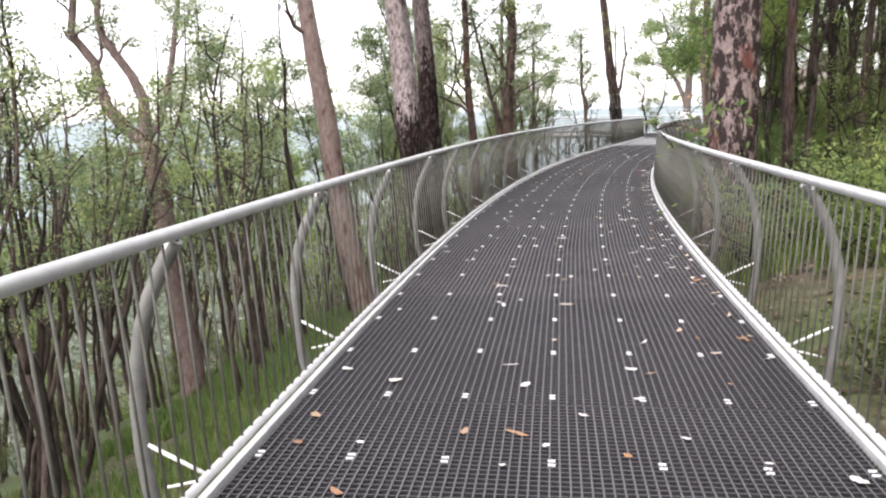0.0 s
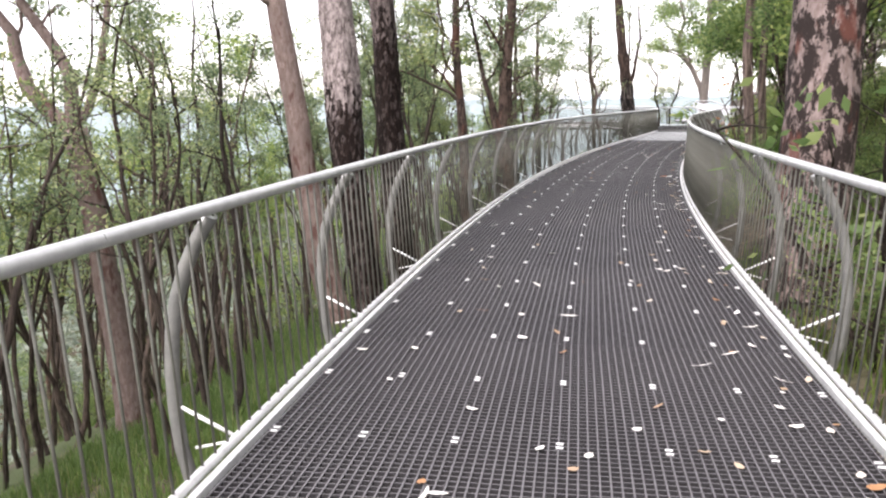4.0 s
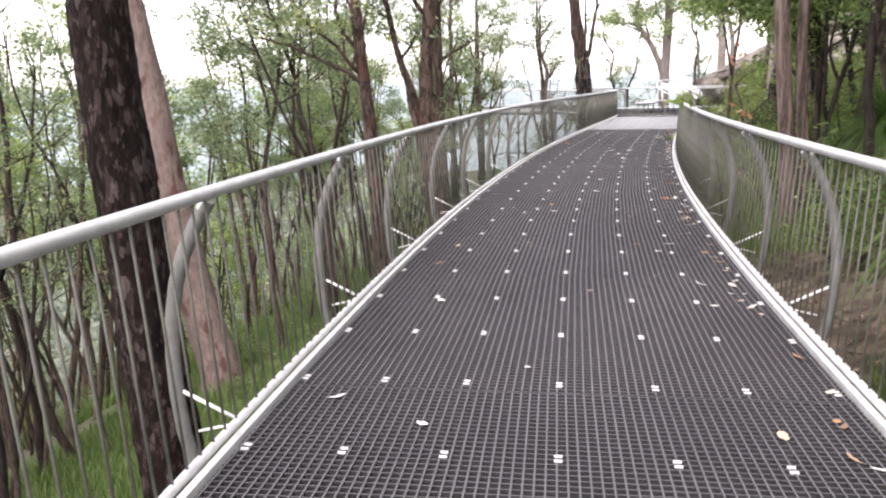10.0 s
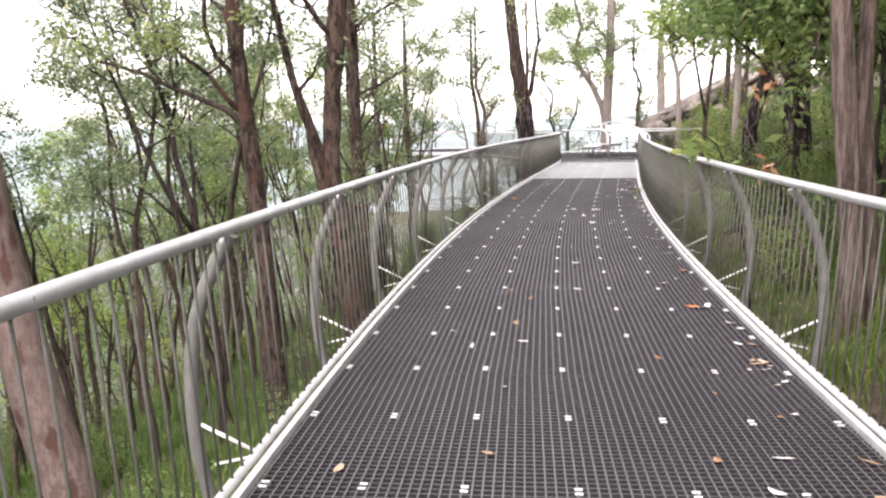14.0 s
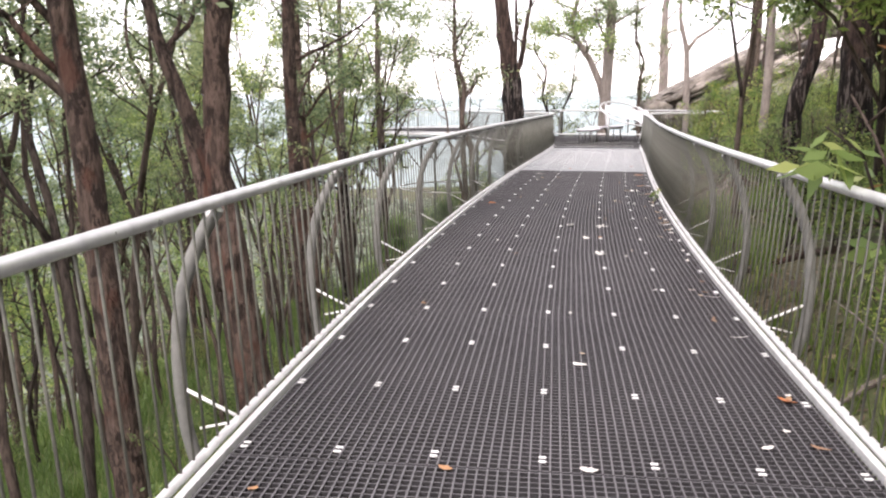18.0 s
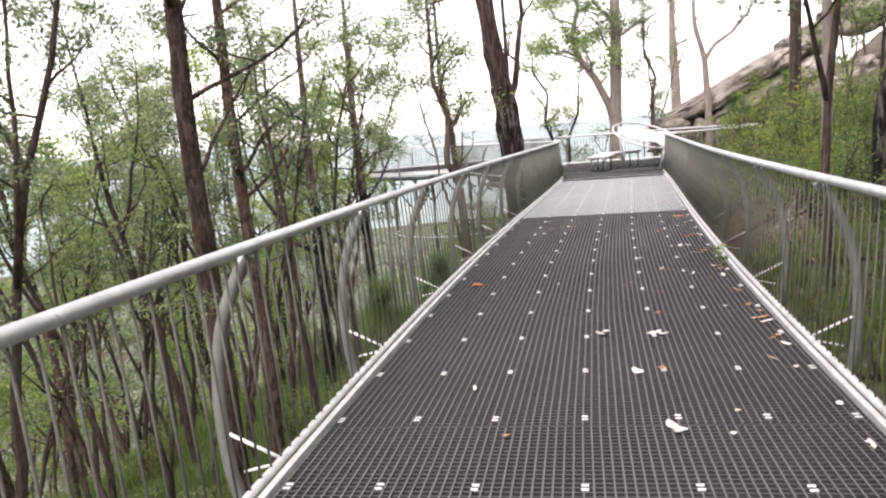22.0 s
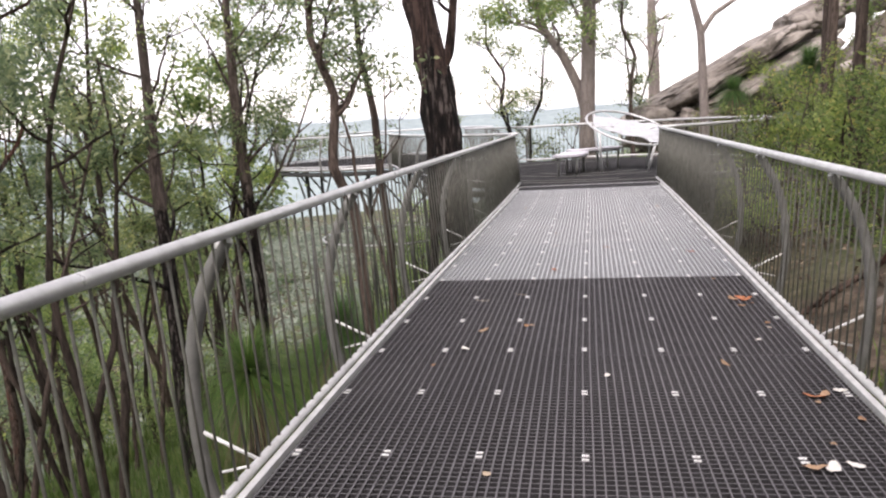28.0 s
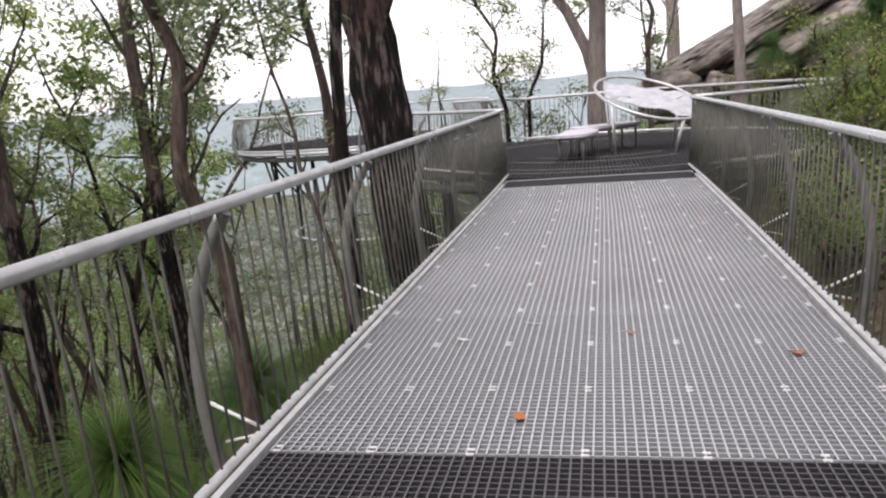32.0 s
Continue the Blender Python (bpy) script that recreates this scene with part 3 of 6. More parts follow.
def build_railing(side):
    r = thing("railing", "curved galvanised steel walkway railing with thin balusters", "railing", group="walkway railings")
    ss = np.linspace(DECK_FROM, RAIL_TO, 120)
    g = Geo()
    g.tube([at(s, side * RAIL_LAT, RAIL_Z) for s in ss], 0.0275, 14)
    part("handrail", g, GALV, r, "smooth galvanised tubular handrail", True)
    g = Geo()
    g.tube([at(s, side * FOOT_LAT, 0.026) for s in ss], 0.021, 10)
    part("bottom_rail", g, GALV_KERB, r, smooth=True)
    part("kerb_angle", ribbon(min(side * 1.268, side * 1.3), max(side * 1.268, side * 1.3), -0.02, 0.018, DECK_FROM, DECK_TO + 0.5), GALV_KERB, r)
    pg, (su, sl, cap) = post_geo(side), strut_geo(side)
    pm, um, lm, cm = pg.mesh("post", GALV_POST, True), su.mesh("strut", CLIP, True), sl.mesh("strut", CLIP, True), cap.mesh("post_cap", CLIP, True)
    for s in POSTS:
        p = at(s)
        m = pose(p.x, p.y, 0, 0, 0, -math.degrees(heading(s)))
        po = part("post", pm, None, r, "bowed galvanised tube post")
        po.matrix_basis = m
        for me in (um, lm):
            part("strut", me, None, po)
        part("post_cap", cm, None, po)
    gap = 0.11
    near = [1.2 + gap * i for i in range(296)]
    for s in near:
        p = at(s, side * FOOT_LAT)
        b = part("baluster", bal_mesh, None, r)
        b.matrix_basis = pose(p.x, p.y, 0, 0, 0, (0 if side > 0 else 180) - math.degrees(heading(s)))
    g = Geo()
    s = 1.2 - gap
    far = []
    while s > DECK_FROM:
        far.append(s)
        s -= gap
    s = near[-1] + gap
    while s < RAIL_TO:
        far.append(s)
        s += gap
    for s in far:
        g.tube([at(s, side * FOOT_LAT, 0.03), at(s, side * RAIL_LAT, 0.965)], 0.0075, 5)
    tagged(part("baluster_run", g, GALV_BAR, r, smooth=True), kind="stuff")


build_railing(-1)
build_railing(1)

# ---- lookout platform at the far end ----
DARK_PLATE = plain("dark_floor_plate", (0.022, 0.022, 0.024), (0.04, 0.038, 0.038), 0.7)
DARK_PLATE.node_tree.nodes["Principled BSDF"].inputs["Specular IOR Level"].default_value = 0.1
C1, R1 = Vector((11.95, 43.75, 0)), 4.05
C2, R2 = Vector((7.9, 54.4, 0)), 3.9


def slab(g, outline, z0, z1):
    b = len(g.v)
    n = len(outline)
    g.v += [(x, y, z0) for x, y in outline] + [(x, y, z1) for x, y in outline]
    g.f += [tuple(b + i for i in reversed(range(n))), tuple(b + n + i for i in range(n))]
    g.f += [(b + i, b + (i + 1) % n, b + n + (i + 1) % n, b + n + i) for i in range(n)]


def disc(center, r, z0, z1, mat, name, parent, label=""):
    g = Geo()
    n = 64
    for z in (z0, z1):
        for k in range(n):
            a = 2 * math.pi * k / n
            g.v.append((center.x + r * math.cos(a), center.y + r * math.sin(a), z))
    g.f += [tuple(reversed(range(n))), tuple(range(n, 2 * n))] + [(k, (k + 1) % n, n + (k + 1) % n, n + k) for k in range(n)]
    return part(name, g, mat, parent, label)


def ring_grating(center, r, name, parent):
    """Grating bars in two directions cut to a circle."""
    g = Geo()
    h = heading(41.5)
    u, w = Vector((math.cos(h), -math.sin(h), 0)), Vector((math.sin(h), math.cos(h), 0))
    for d, e, z in ((u, w, -0.002), (w, u, -0.005)):
        k = -r + 0.03
        while k < r:
            half = math.sqrt(max(r * r - k * k, 0.001))
            a, b = center + d * k - e * half, center + d * k + e * half
            o = d * 0.0045
            up, down = Vector((0, 0, z)), Vector((0, 0, z - 0.03))
            g.box([a - o + down, a + o + down, b + o + down, b - o + down, a - o + up, a + o + up, b + o + up, b - o + up])
            k += 0.06
    # whole bars here take the deck's shade-darkened web colour
    return part(name, g, DARK_WEB_SHADE, parent, "dark grey grating floor")


def build_platform():
    p = thing("floor_lookout", "round lookout platforms with dark grating floors", "platform", kind="structure")
    for c, r, a0, a1, thick, mat in ((C1, R1, -82, 95, 0.036, BEAM), (C2, R2, -52, 268, 0.055, GALV)):
        ring_grating(c, r, "grating_floor", p)
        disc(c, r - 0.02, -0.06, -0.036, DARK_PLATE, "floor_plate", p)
        g = Geo()
        g.tube([c + Vector((math.cos(a) * (r + 0.02), math.sin(a) * (r + 0.02), -0.04)) for a in np.linspace(radians(a0), radians(a1), 60)], thick, 8)
        part("edge_beam", g, mat, p, smooth=True)
        g = Geo()
        g.tube([c + Vector((math.cos(a) * (r - 0.1), math.sin(a) * (r - 0.1), -0.2)) for a in np.linspace(0, 2 * math.pi, 72, endpoint=False)], 0.07, 8, closed=True)
        part("ring_beam", g, BEAM, p, smooth=True)
    # bridge between the two rounds
    outline = [(9.6, 40.6), (10.6, 40.3), (11.2, 44.0), (11.5, 47.8), (10.3, 51.2), (7.85, 50.5), (7.9, 47.8), (8.1, 45.0), (8.5, 42.8), (9.05, 41.45)]
    g = Geo()
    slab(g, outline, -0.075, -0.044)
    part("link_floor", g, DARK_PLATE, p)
    g = Geo()
    g.tube([C2 + Vector((math.cos(a) * 2.5, math.sin(a) * 2.5, -2.75)) for a in np.linspace(0, 2 * math.pi, 48, endpoint=False)], 0.035, 6, closed=True)
    part("tie_ring", g, GALV, p, "pale tie ring round the platform's columns", True)
    for k in range(8):
        a0 = radians(45 * k + 10)
        top = C2 + Vector((math.cos(a0) * 2.9, math.sin(a0) * 2.9, -0.2))
        foot = Vector((top.x, top.y, float(ground_z(top.x, top.y)) - 0.3))
        g = Geo()
        g.tube([foot, top], 0.06, 8)
        part("column", g, BEAM, p, smooth=True)
        for sgn in (-1, 1):
            g = Geo()
            a1 = a0 + sgn * 0.38
            g.tube([top + Vector((0, 0, -1.5)), C2 + Vector((math.cos(a1) * 3.4, math.sin(a1) * 3.4, -0.15))], 0.035, 6)
            part("brace", g, GALV_POST, p, smooth=True)
    for k in range(5):
        a0 = radians(72 * k + 20)
        top = C1 + Vector((math.cos(a0) * 3.0, math.sin(a0) * 3.0, -0.2))
        g = Geo()
        g.tube([(top.x, top.y, float(ground_z(top.x, top.y)) - 0.3), top], 0.07, 8)
        part("column", g, BEAM, p, smooth=True)
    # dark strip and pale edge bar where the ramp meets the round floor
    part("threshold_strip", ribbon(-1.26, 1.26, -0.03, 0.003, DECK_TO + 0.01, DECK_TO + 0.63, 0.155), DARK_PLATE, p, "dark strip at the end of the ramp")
    part("edge_bar", ribbon(-1.30, 1.30, -0.02, 0.01, DECK_TO + 0.655, DECK_TO + 0.68, 0.0125), GALV, p, "pale metal edge bar")
    # inlaid pale arcs
    for r0, a0, a1 in ((2.1, 205, 290), (1.45, 200, 300), (3.1, 215, 262), (3.55, 225, 300), (2.7, 60, 130)):
        g = Geo()
        g.tube([C1 + Vector((math.cos(radians(a)) * r0, math.sin(radians(a)) * r0, 0.002)) for a in np.linspace(a0, a1, 28)], 0.007, 5)
        part("inlaid_arc", g, GALV_POST, p, smooth=True)


def build_round_railing(c, r, spans):
    rail = thing("railing", "curved galvanised railing round the lookout platform", "railing", group="lookout railings")
    for a0, a1 in spans:
        n = max(6, int(abs(a1 - a0) / 5))
        arc = [radians(a) for a in np.linspace(a0, a1, n)]
        for name, z, rad in (("handrail", 1.0, 0.031), ("bottom_rail", 0.05, 0.026)):
            g = Geo()
            g.tube([c + Vector((math.cos(a) * (r + 0.06), math.sin(a) * (r + 0.06), z)) for a in arc], rad, 8)
            part(name, g, GALV, rail, smooth=True)
        length = abs(radians(a1 - a0)) * r
        g = Geo()
        for a in np.linspace(radians(a0), radians(a1), int(length / 0.11)):
            q = c + Vector((math.cos(a) * (r + 0.07), math.sin(a) * (r + 0.07), 0))
            g.tube([q + Vector((0, 0, 0.05)), q + Vector((0, 0, 0.985))], 0.0075, 5)
        tagged(part("baluster_run", g, GALV_BAR, rail, smooth=True), kind="stuff")
        for a in np.linspace(radians(a0), radians(a1), max(2, int(length / 1.9))):
            g = Geo()
            d = Vector((math.cos(a), math.sin(a), 0))
            g.tube([c + d * (r + q) + Vector((0, 0, z)) for q, z in ((0.1, 0.94), (0.18, 0.84), (0.27, 0.6), (0.32, 0.26), (0.29, -0.1), (0.18, -0.35), (0.02, -0.42))], 0.034, 8)
            part("post", g, GALV_POST, rail, "bowed galvanised tube post", True)


def along(points, step):
    """Evenly spaced places on a smooth line through the given points, with the way out to its left."""
    knots = [Vector((x, y, 0)) for x, y in points]
    knots = [knots[0] * 2 - knots[1]] + knots + [knots[-1] * 2 - knots[-2]]
    fine = []
    for a, b, c, d in zip(knots, knots[1:], knots[2:], knots[3:]):
        for k in range(24):
            t = k / 24
            fine.append(0.5 * (2 * b + (c - a) * t + (2 * a - 5 * b + 4 * c - d) * t * t + (3 * b - a - 3 * c + d) * t**3))
    fine.append(knots[-2])
    run = [0.0]
    for a, b in zip(fine, fine[1:]):
        run.append(run[-1] + (b - a).length)
    out = []
    for q in np.linspace(0, run[-1], max(2, round(run[-1] / step) + 1)):
        k = min(len(fine) - 2, max(0, int(np.searchsorted(run, q)) - 1))
        f = (q - run[k]) / max(1e-6, run[k + 1] - run[k])
        d = (fine[k + 1] - fine[k]).normalized()
        out.append((fine[k].lerp(fine[k + 1], f), Vector((-d.y, d.x, 0))))
    return out


def build_link_railing(points, side):
    rail = thing("railing", "galvanised railing linking the two lookout rounds", "railing", group="lookout railings")
    line = along(points, 0.3)
    for name, z, rad in (("handrail", 1.0, 0.029), ("bottom_rail", 0.05, 0.024)):
        g = Geo()
        g.tube([q + Vector((0, 0, z)) for q, _ in line], rad, 8)
        part(name, g, GALV, rail, smooth=True)
    g = Geo()
    for q, w in along(points, 0.11):
        g.tube([q + Vector((0, 0, 0.05)), q + Vector((0, 0, 0.985))], 0.0075, 5)
    tagged(part("baluster_run", g, GALV_BAR, rail, smooth=True), kind="stuff")
    for q, w in along(points, 1.9)[1:-1]:
        g = Geo()
        g.tube([q + w * (side * o) + Vector((0, 0, z)) for o, z in ((0.03, 0.94), (0.12, 0.84), (0.21, 0.6), (0.25, 0.26), (0.22, -0.1), (0.12, -0.35), (-0.05, -0.42))], 0.032, 8)
        part("post", g, GALV_POST, rail, "bowed galvanised tube post", True)


build_platform()
build_round_railing(C1, R1, ((-90, 95),))
build_round_railing(C2, R2, ((-52, 268),))
build_link_railing([(9.44, 40.66), (8.95, 41.45), (8.4, 42.8), (8.02, 45.0), (7.8, 47.8), (7.76, 50.48)], 1)
build_link_railing([(11.6, 47.86), (11.25, 49.0), (10.75, 50.2), (10.34, 51.28)], -1)


def build_bench(x, y, turn, length, width, bend, height):
    bench = thing("bench", "curved pale bench on slim metal legs", "bench", (x, y, 0), "lookout benches")
    bench.rotation_euler[2] = radians(turn)
    n, outer, inner = 18, [], []
    for i in range(n + 1):
        t = i / n * 2 - 1
        w = width / 2 * (1 - max(0, abs(t) - 0.75) ** 2 * 9)
        px, py = t * length / 2, bend * t * t
        outer.append((px, py - w))
        inner.append((px, py + w))
    g = Geo()
    slab(g, outer + inner[::-1], height - 0.045, height)
    part("seat", g, BENCH_TOP, bench, "pale smooth seat board")
    g = Geo()
    slab(g, [(px * 0.92, py * 0.92) for px, py in outer] + [(px * 0.92, py * 0.92) for px, py in inner[::-1]], height - 0.085, height - 0.046)
    part("seat_frame", g, GALV_POST, bench)
    for fx in (-0.36, 0.36):
        for fy in (-0.32, 0.32):
            g = Geo()
            px, py = fx * length, bend * (fx * 2) ** 2 + fy * width
            g.tube([(px, py, 0), (px, py, height - 0.085)], 0.024, 8)
            part("leg", g, GALV_POST, bench, smooth=True)


build_bench(11.15, 42.45, 62, 1.35, 0.62, 0.10, 0.46)
build_bench(12.0, 43.3, 20, 1.45, 0.6, 0.12, 0.50)


def build_relief():
    t = thing("relief_map", "silvery crumpled relief sheet inside a tilted metal ring", "relief map", (12.55, 42.75, 0))
    turn = Matrix.Rotation(radians(-12), 4, "Z") @ Matrix.Rotation(radians(14), 4, "Y") @ Matrix.Rotation(radians(20), 4, "X")
    up = Vector((0, 0, 0.95))
    g = Geo()
    g.tube([turn @ Vector((0.96 * math.cos(a), 0.96 * math.sin(a), 0)) + up for a in np.linspace(0, 2 * math.pi, 56, endpoint=False)], 0.027, 10, closed=True)
    part("ring", g, GALV, t, "bright tubular metal ring", True)
    g = Geo()
    n = 26
    for j in range(n):
        for i in range(n):
            u, v = i / (n - 1) * 2 - 1, j / (n - 1) * 2 - 1
            x, y = 0.04 + u * 0.8 + 0.05 * noise.noise((v * 2, 1, 3)), v * 0.5 - 0.02 + 0.1 * u * v
            z = 0.06 * noise.noise((x * 2.2, y * 2.2, 5)) + 0.03 * noise.noise((x * 5, y * 5, 9)) + 0.012 * noise.noise((x * 11, y * 11, 2))
            g.v.append(tuple(turn @ Vector((x, y, z)) + up))
    for j in range(n - 1):
        for i in range(n - 1):
            a = j * n + i
            g.f.append((a, a + 1, a + n + 1, a + n))
    sheet = part("sheet", g, RELIEF, t, "crumpled silvery metal sheet")
    sheet.modifiers.new("thick", "SOLIDIFY").thickness = 0.012
    for a in (0.6, 2.2, 3.6, 5.2):
        g = Geo()
        g.tube([turn @ Vector((0.12 + 0.5 * math.cos(a), 0.32 * math.sin(a), 0)) + up, turn @ Vector((0.96 * math.cos(a), 0.96 * math.sin(a), 0)) + up], 0.012, 6)
        part("spoke", g, GALV, t, smooth=True)
    for a, sp in ((0.8, 0.1), (2.5, 0.25), (3.9, 0.2), (5.3, 0.1)):
        q = turn @ Vector((0.96 * math.cos(a), 0.96 * math.sin(a), 0)) + up
        g = Geo()
        g.tube([(q.x * (1 - sp) - 0.1, q.y * (1 - sp), 0), q], 0.028, 8)
        part("leg", g, GALV, t, smooth=True)


build_relief()


# ---- trees ----
def wander(rng, start, direction, length, n, shake, lift=0.0):
    p, d, pts = Vector(start), Vector(direction).normalized(), [Vector(start)]
    for i in range(n):
        d = (d + Vector((rng.uniform(-1, 1), rng.uniform(-1, 1), rng.uniform(-0.6, 0.6))) * shake + Vector((0, 0, lift))).normalized()
        p = p + d * (length / n)
        pts.append(p.copy())
    return pts


def foliage(rng, clumps, count, size, spread, flat=0.7):
    """Small hanging leaves packed in uneven clumps: one rhombus each."""
    nrm = np.random.RandomState(rng.randint(0, 10**6))
    c = np.array([tuple(p) for p in clumps])
    c = np.concatenate([c, c + nrm.normal(0, 1, c.shape) * spread * 0.5 * np.array([1, 1, flat])])
    c = c[nrm.uniform(0, 1, len(c)) < 0.7]
    wide = nrm.uniform(0.4, 1.1, len(c)) * spread * 0.85
    pick = nrm.choice(len(c), count, p=wide**2 / np.sum(wide**2))
    off = nrm.normal(0, 1, (count, 3))
    off = off / np.linalg.norm(off, axis=1)[:, None] * nrm.uniform(0, 1, count)[:, None] ** 0.5 * wide[pick][:, None] * np.array([1, 1, flat])
    pos = c[pick] + off + nrm.normal(0, 0.12, (count, 3)) * spread
    ax = nrm.normal(0, 1, (count, 3)) * np.array([1, 1, 0.6]) + np.array([0, 0, -0.6])
    ax /= np.linalg.norm(ax, axis=1)[:, None]
    sd = np.cross(ax, nrm.normal(0, 1, (count, 3)))
    sd /= np.linalg.norm(sd, axis=1)[:, None] + 1e-9
    ln = size * nrm.uniform(0.6, 1.35, count)[:, None]
    wd = ln * nrm.uniform(0.3, 0.46, count)[:, None]
    verts = np.stack([pos, pos + ax * ln * 0.45 + sd * wd * 0.5, pos + ax * ln, pos + ax * ln * 0.45 - sd * wd * 0.5], 1).reshape(-1, 3)
    faces = np.arange(count * 4).reshape(-1, 4)
    return verts, faces


def fast_mesh(name, verts, faces, mat):
    me = bpy.data.meshes.new(name)
    me.vertices.add(len(verts))
    me.vertices.foreach_set("co", np.asarray(verts, np.float32).ravel())
    k = faces.shape[1]
    me.loops.add(faces.size)
    me.loops.foreach_set("vertex_index", faces.astype(np.int32).ravel())
    me.polygons.add(len(faces))
    me.polygons.foreach_set("loop_start", np.arange(0, faces.size, k, dtype=np.int32))
    me.materials.append(mat)
    me.update(calc_edges=True)
    return me


def limbs(g, rng, spine, radii, low, count, reach, clumps, twigs=3, rise=0.55, sides=5, thick=0.42):
    n = len(spine) - 1
    for i in range(count):
        f = low + (1 - low) * (i + rng.random()) / count
        k = min(n - 1, int(f * n))
        base = spine[k].lerp(spine[k + 1], f * n - k)
        a = rng.uniform(0, 2 * math.pi)
        d = Vector((math.cos(a), math.sin(a), rng.uniform(rise * 0.5, rise * 1.8)))
        length = reach * rng.uniform(0.6, 1.2) * (1.15 - 0.5 * f)
        pts = wander(rng, base, d, length, 6, 0.4, 0.06)
        r = max(0.012, radii[k] * thick * rng.uniform(0.7, 1.1))
        g.tube(pts, [r * (1 - 0.8 * j / 6) + 0.004 for j in range(7)], sides)
        clumps += [pts[-1]]
        for _ in range(twigs):
            j = rng.randint(2, 5)
            a2 = rng.uniform(0, 2 * math.pi)
            tw = wander(rng, pts[j], Vector((math.cos(a2), math.sin(a2), rng.uniform(0.1, 0.9))), length * rng.uniform(0.3, 0.55), 4, 0.35, 0.03)
            g.tube(tw, [r * 0.4 * (1 - 0.7 * q / 4) + 0.003 for q in range(5)], 3)
            clumps += [tw[-1]]


def tree_meshes(seed, height, r0, low, branches, reach, leaves, size, spread, bark_mat, leaf_mat, shake=0.13, sides=9, rough=0.0, forks=2):
    rng = random.Random(seed)
    n = 16
    spine = wander(rng, (0, 0, -0.5), (rng.uniform(-0.05, 0.05), rng.uniform(-0.05, 0.05), 1), height, n, shake, 0.14)
    radii = [r0 * (1.3 if i == 0 else 1.0) * (1 - 0.93 * (i / n) ** 1.15) + 0.006 for i in range(n + 1)]
    g, clumps = Geo(), []
    g.tube(spine, radii, sides, rough=rough, seed=seed)
    limbs(g, rng, spine, radii, low, branches, reach, clumps)
    for j in range(forks):
        k = int(n * (low * 0.85 + 0.12 * j + 0.05 * rng.random()))
        a = rng.uniform(0, 2 * math.pi)
        length = height * (1 - k / n) * rng.uniform(0.65, 0.95)
        lead = wander(rng, spine[k], (0.6 * math.cos(a), 0.6 * math.sin(a), 1), length, 9, 0.27, 0.24)
        rr = [radii[k] * 0.72 * (1 - 0.9 * i / 9) + 0.005 for i in range(10)]
        g.tube(lead, rr, max(6, sides - 2), rough=rough, seed=seed + j)
        limbs(g, rng, lead, rr, 0.3, max(2, branches // 2), reach * 0.8, clumps, 3, 0.55, 5, 0.5)
        clumps.append(lead[-1])
    clumps.append(spine[-1])
    tm = g.mesh("trunk", bark_mat, True)
    cm = fast_mesh("crown", *foliage(rng, clumps, leaves, size, spread), leaf_mat)
    return tm, cm


def plant(name, label, category, tm, cm, x, y, turn, scale, group, sink=0.0, tilt=(0, 0)):
    t = thing(name, label, category, (x, y, bumpy(x, y) - sink), group)
    t.rotation_euler = (radians(tilt[0]), radians(tilt[1]), radians(turn))
    t.scale = (scale,) * 3
    part("trunk", tm, None, t)
    part("crown", cm, None, t)
    return t


NEAR = [tree_meshes(10 + i, h, r, low, br, re, lv, 0.075, sp, BARK_THIN, LEAF, 0.15) for i, (h, r, low, br, re, lv, sp) in enumerate([
    (10.5, 0.066, 0.5, 8, 1.5, 10500, 0.42), (9.0, 0.056, 0.46, 8, 1.3, 9000, 0.4), (11.5, 0.078, 0.52, 8, 1.6, 11000, 0.45), (8.0, 0.048, 0.46, 7, 1.2, 7500, 0.38)])]
SLIM = [tree_meshes(20 + i, h, r, low, br, re, lv, 0.11, sp, BARK_THIN, LEAF if i % 2 else LEAF_FRESH) for i, (h, r, low, br, re, lv, sp) in enumerate([
    (10.5, 0.085, 0.52, 7, 1.6, 4600, 0.46), (11.5, 0.10, 0.56, 7, 1.8, 5000, 0.48), (9.0, 0.07, 0.5, 6, 1.4, 3900, 0.42),
    (12.5, 0.115, 0.56, 8, 1.9, 5400, 0.5), (8.0, 0.06, 0.5, 6, 1.3, 3500, 0.4), (11.0, 0.09, 0.58, 6, 1.5, 4000, 0.44)])]
MIDWAY = [tree_meshes(110 + i, h, r, low, br, re, lv, 0.17, sp, BARK_THIN, LEAF_FRESH if i else LEAF) for i, (h, r, low, br, re, lv, sp) in enumerate([
    (10.5, 0.095, 0.46, 7, 2.0, 2500, 0.56), (12.0, 0.11, 0.5, 7, 2.2, 2700, 0.6), (9.5, 0.08, 0.44, 7, 1.8, 2300, 0.54), (11.0, 0.10, 0.5, 6, 1.9, 2200, 0.52)])]
TALL = [tree_meshes(40 + i, h, r, low, br, re, lv, 0.17, 0.56, BARK_MID, LEAF if i % 2 else LEAF_FRESH, 0.12, 8, 0.06) for i, (h, r, low, br, re, lv) in enumerate([
    (16, 0.17, 0.46, 8, 2.7, 3300), (15, 0.15, 0.5, 7, 2.4, 3000), (17.5, 0.20, 0.5, 9, 3.0, 3600), (14, 0.16, 0.46, 8, 2.6, 3100)])]
BARE = [tree_meshes(60 + i, h, r, 0.5, 4, 1.1, lv, 0.075, 0.28, BARK_THIN, LEAF, 0.2, 7, 0.0, 1) for i, (h, r, lv) in enumerate([(8.5, 0.06, 900), (7.0, 0.05, 700), (9.5, 0.075, 1200), (6.0, 0.04, 600)])]
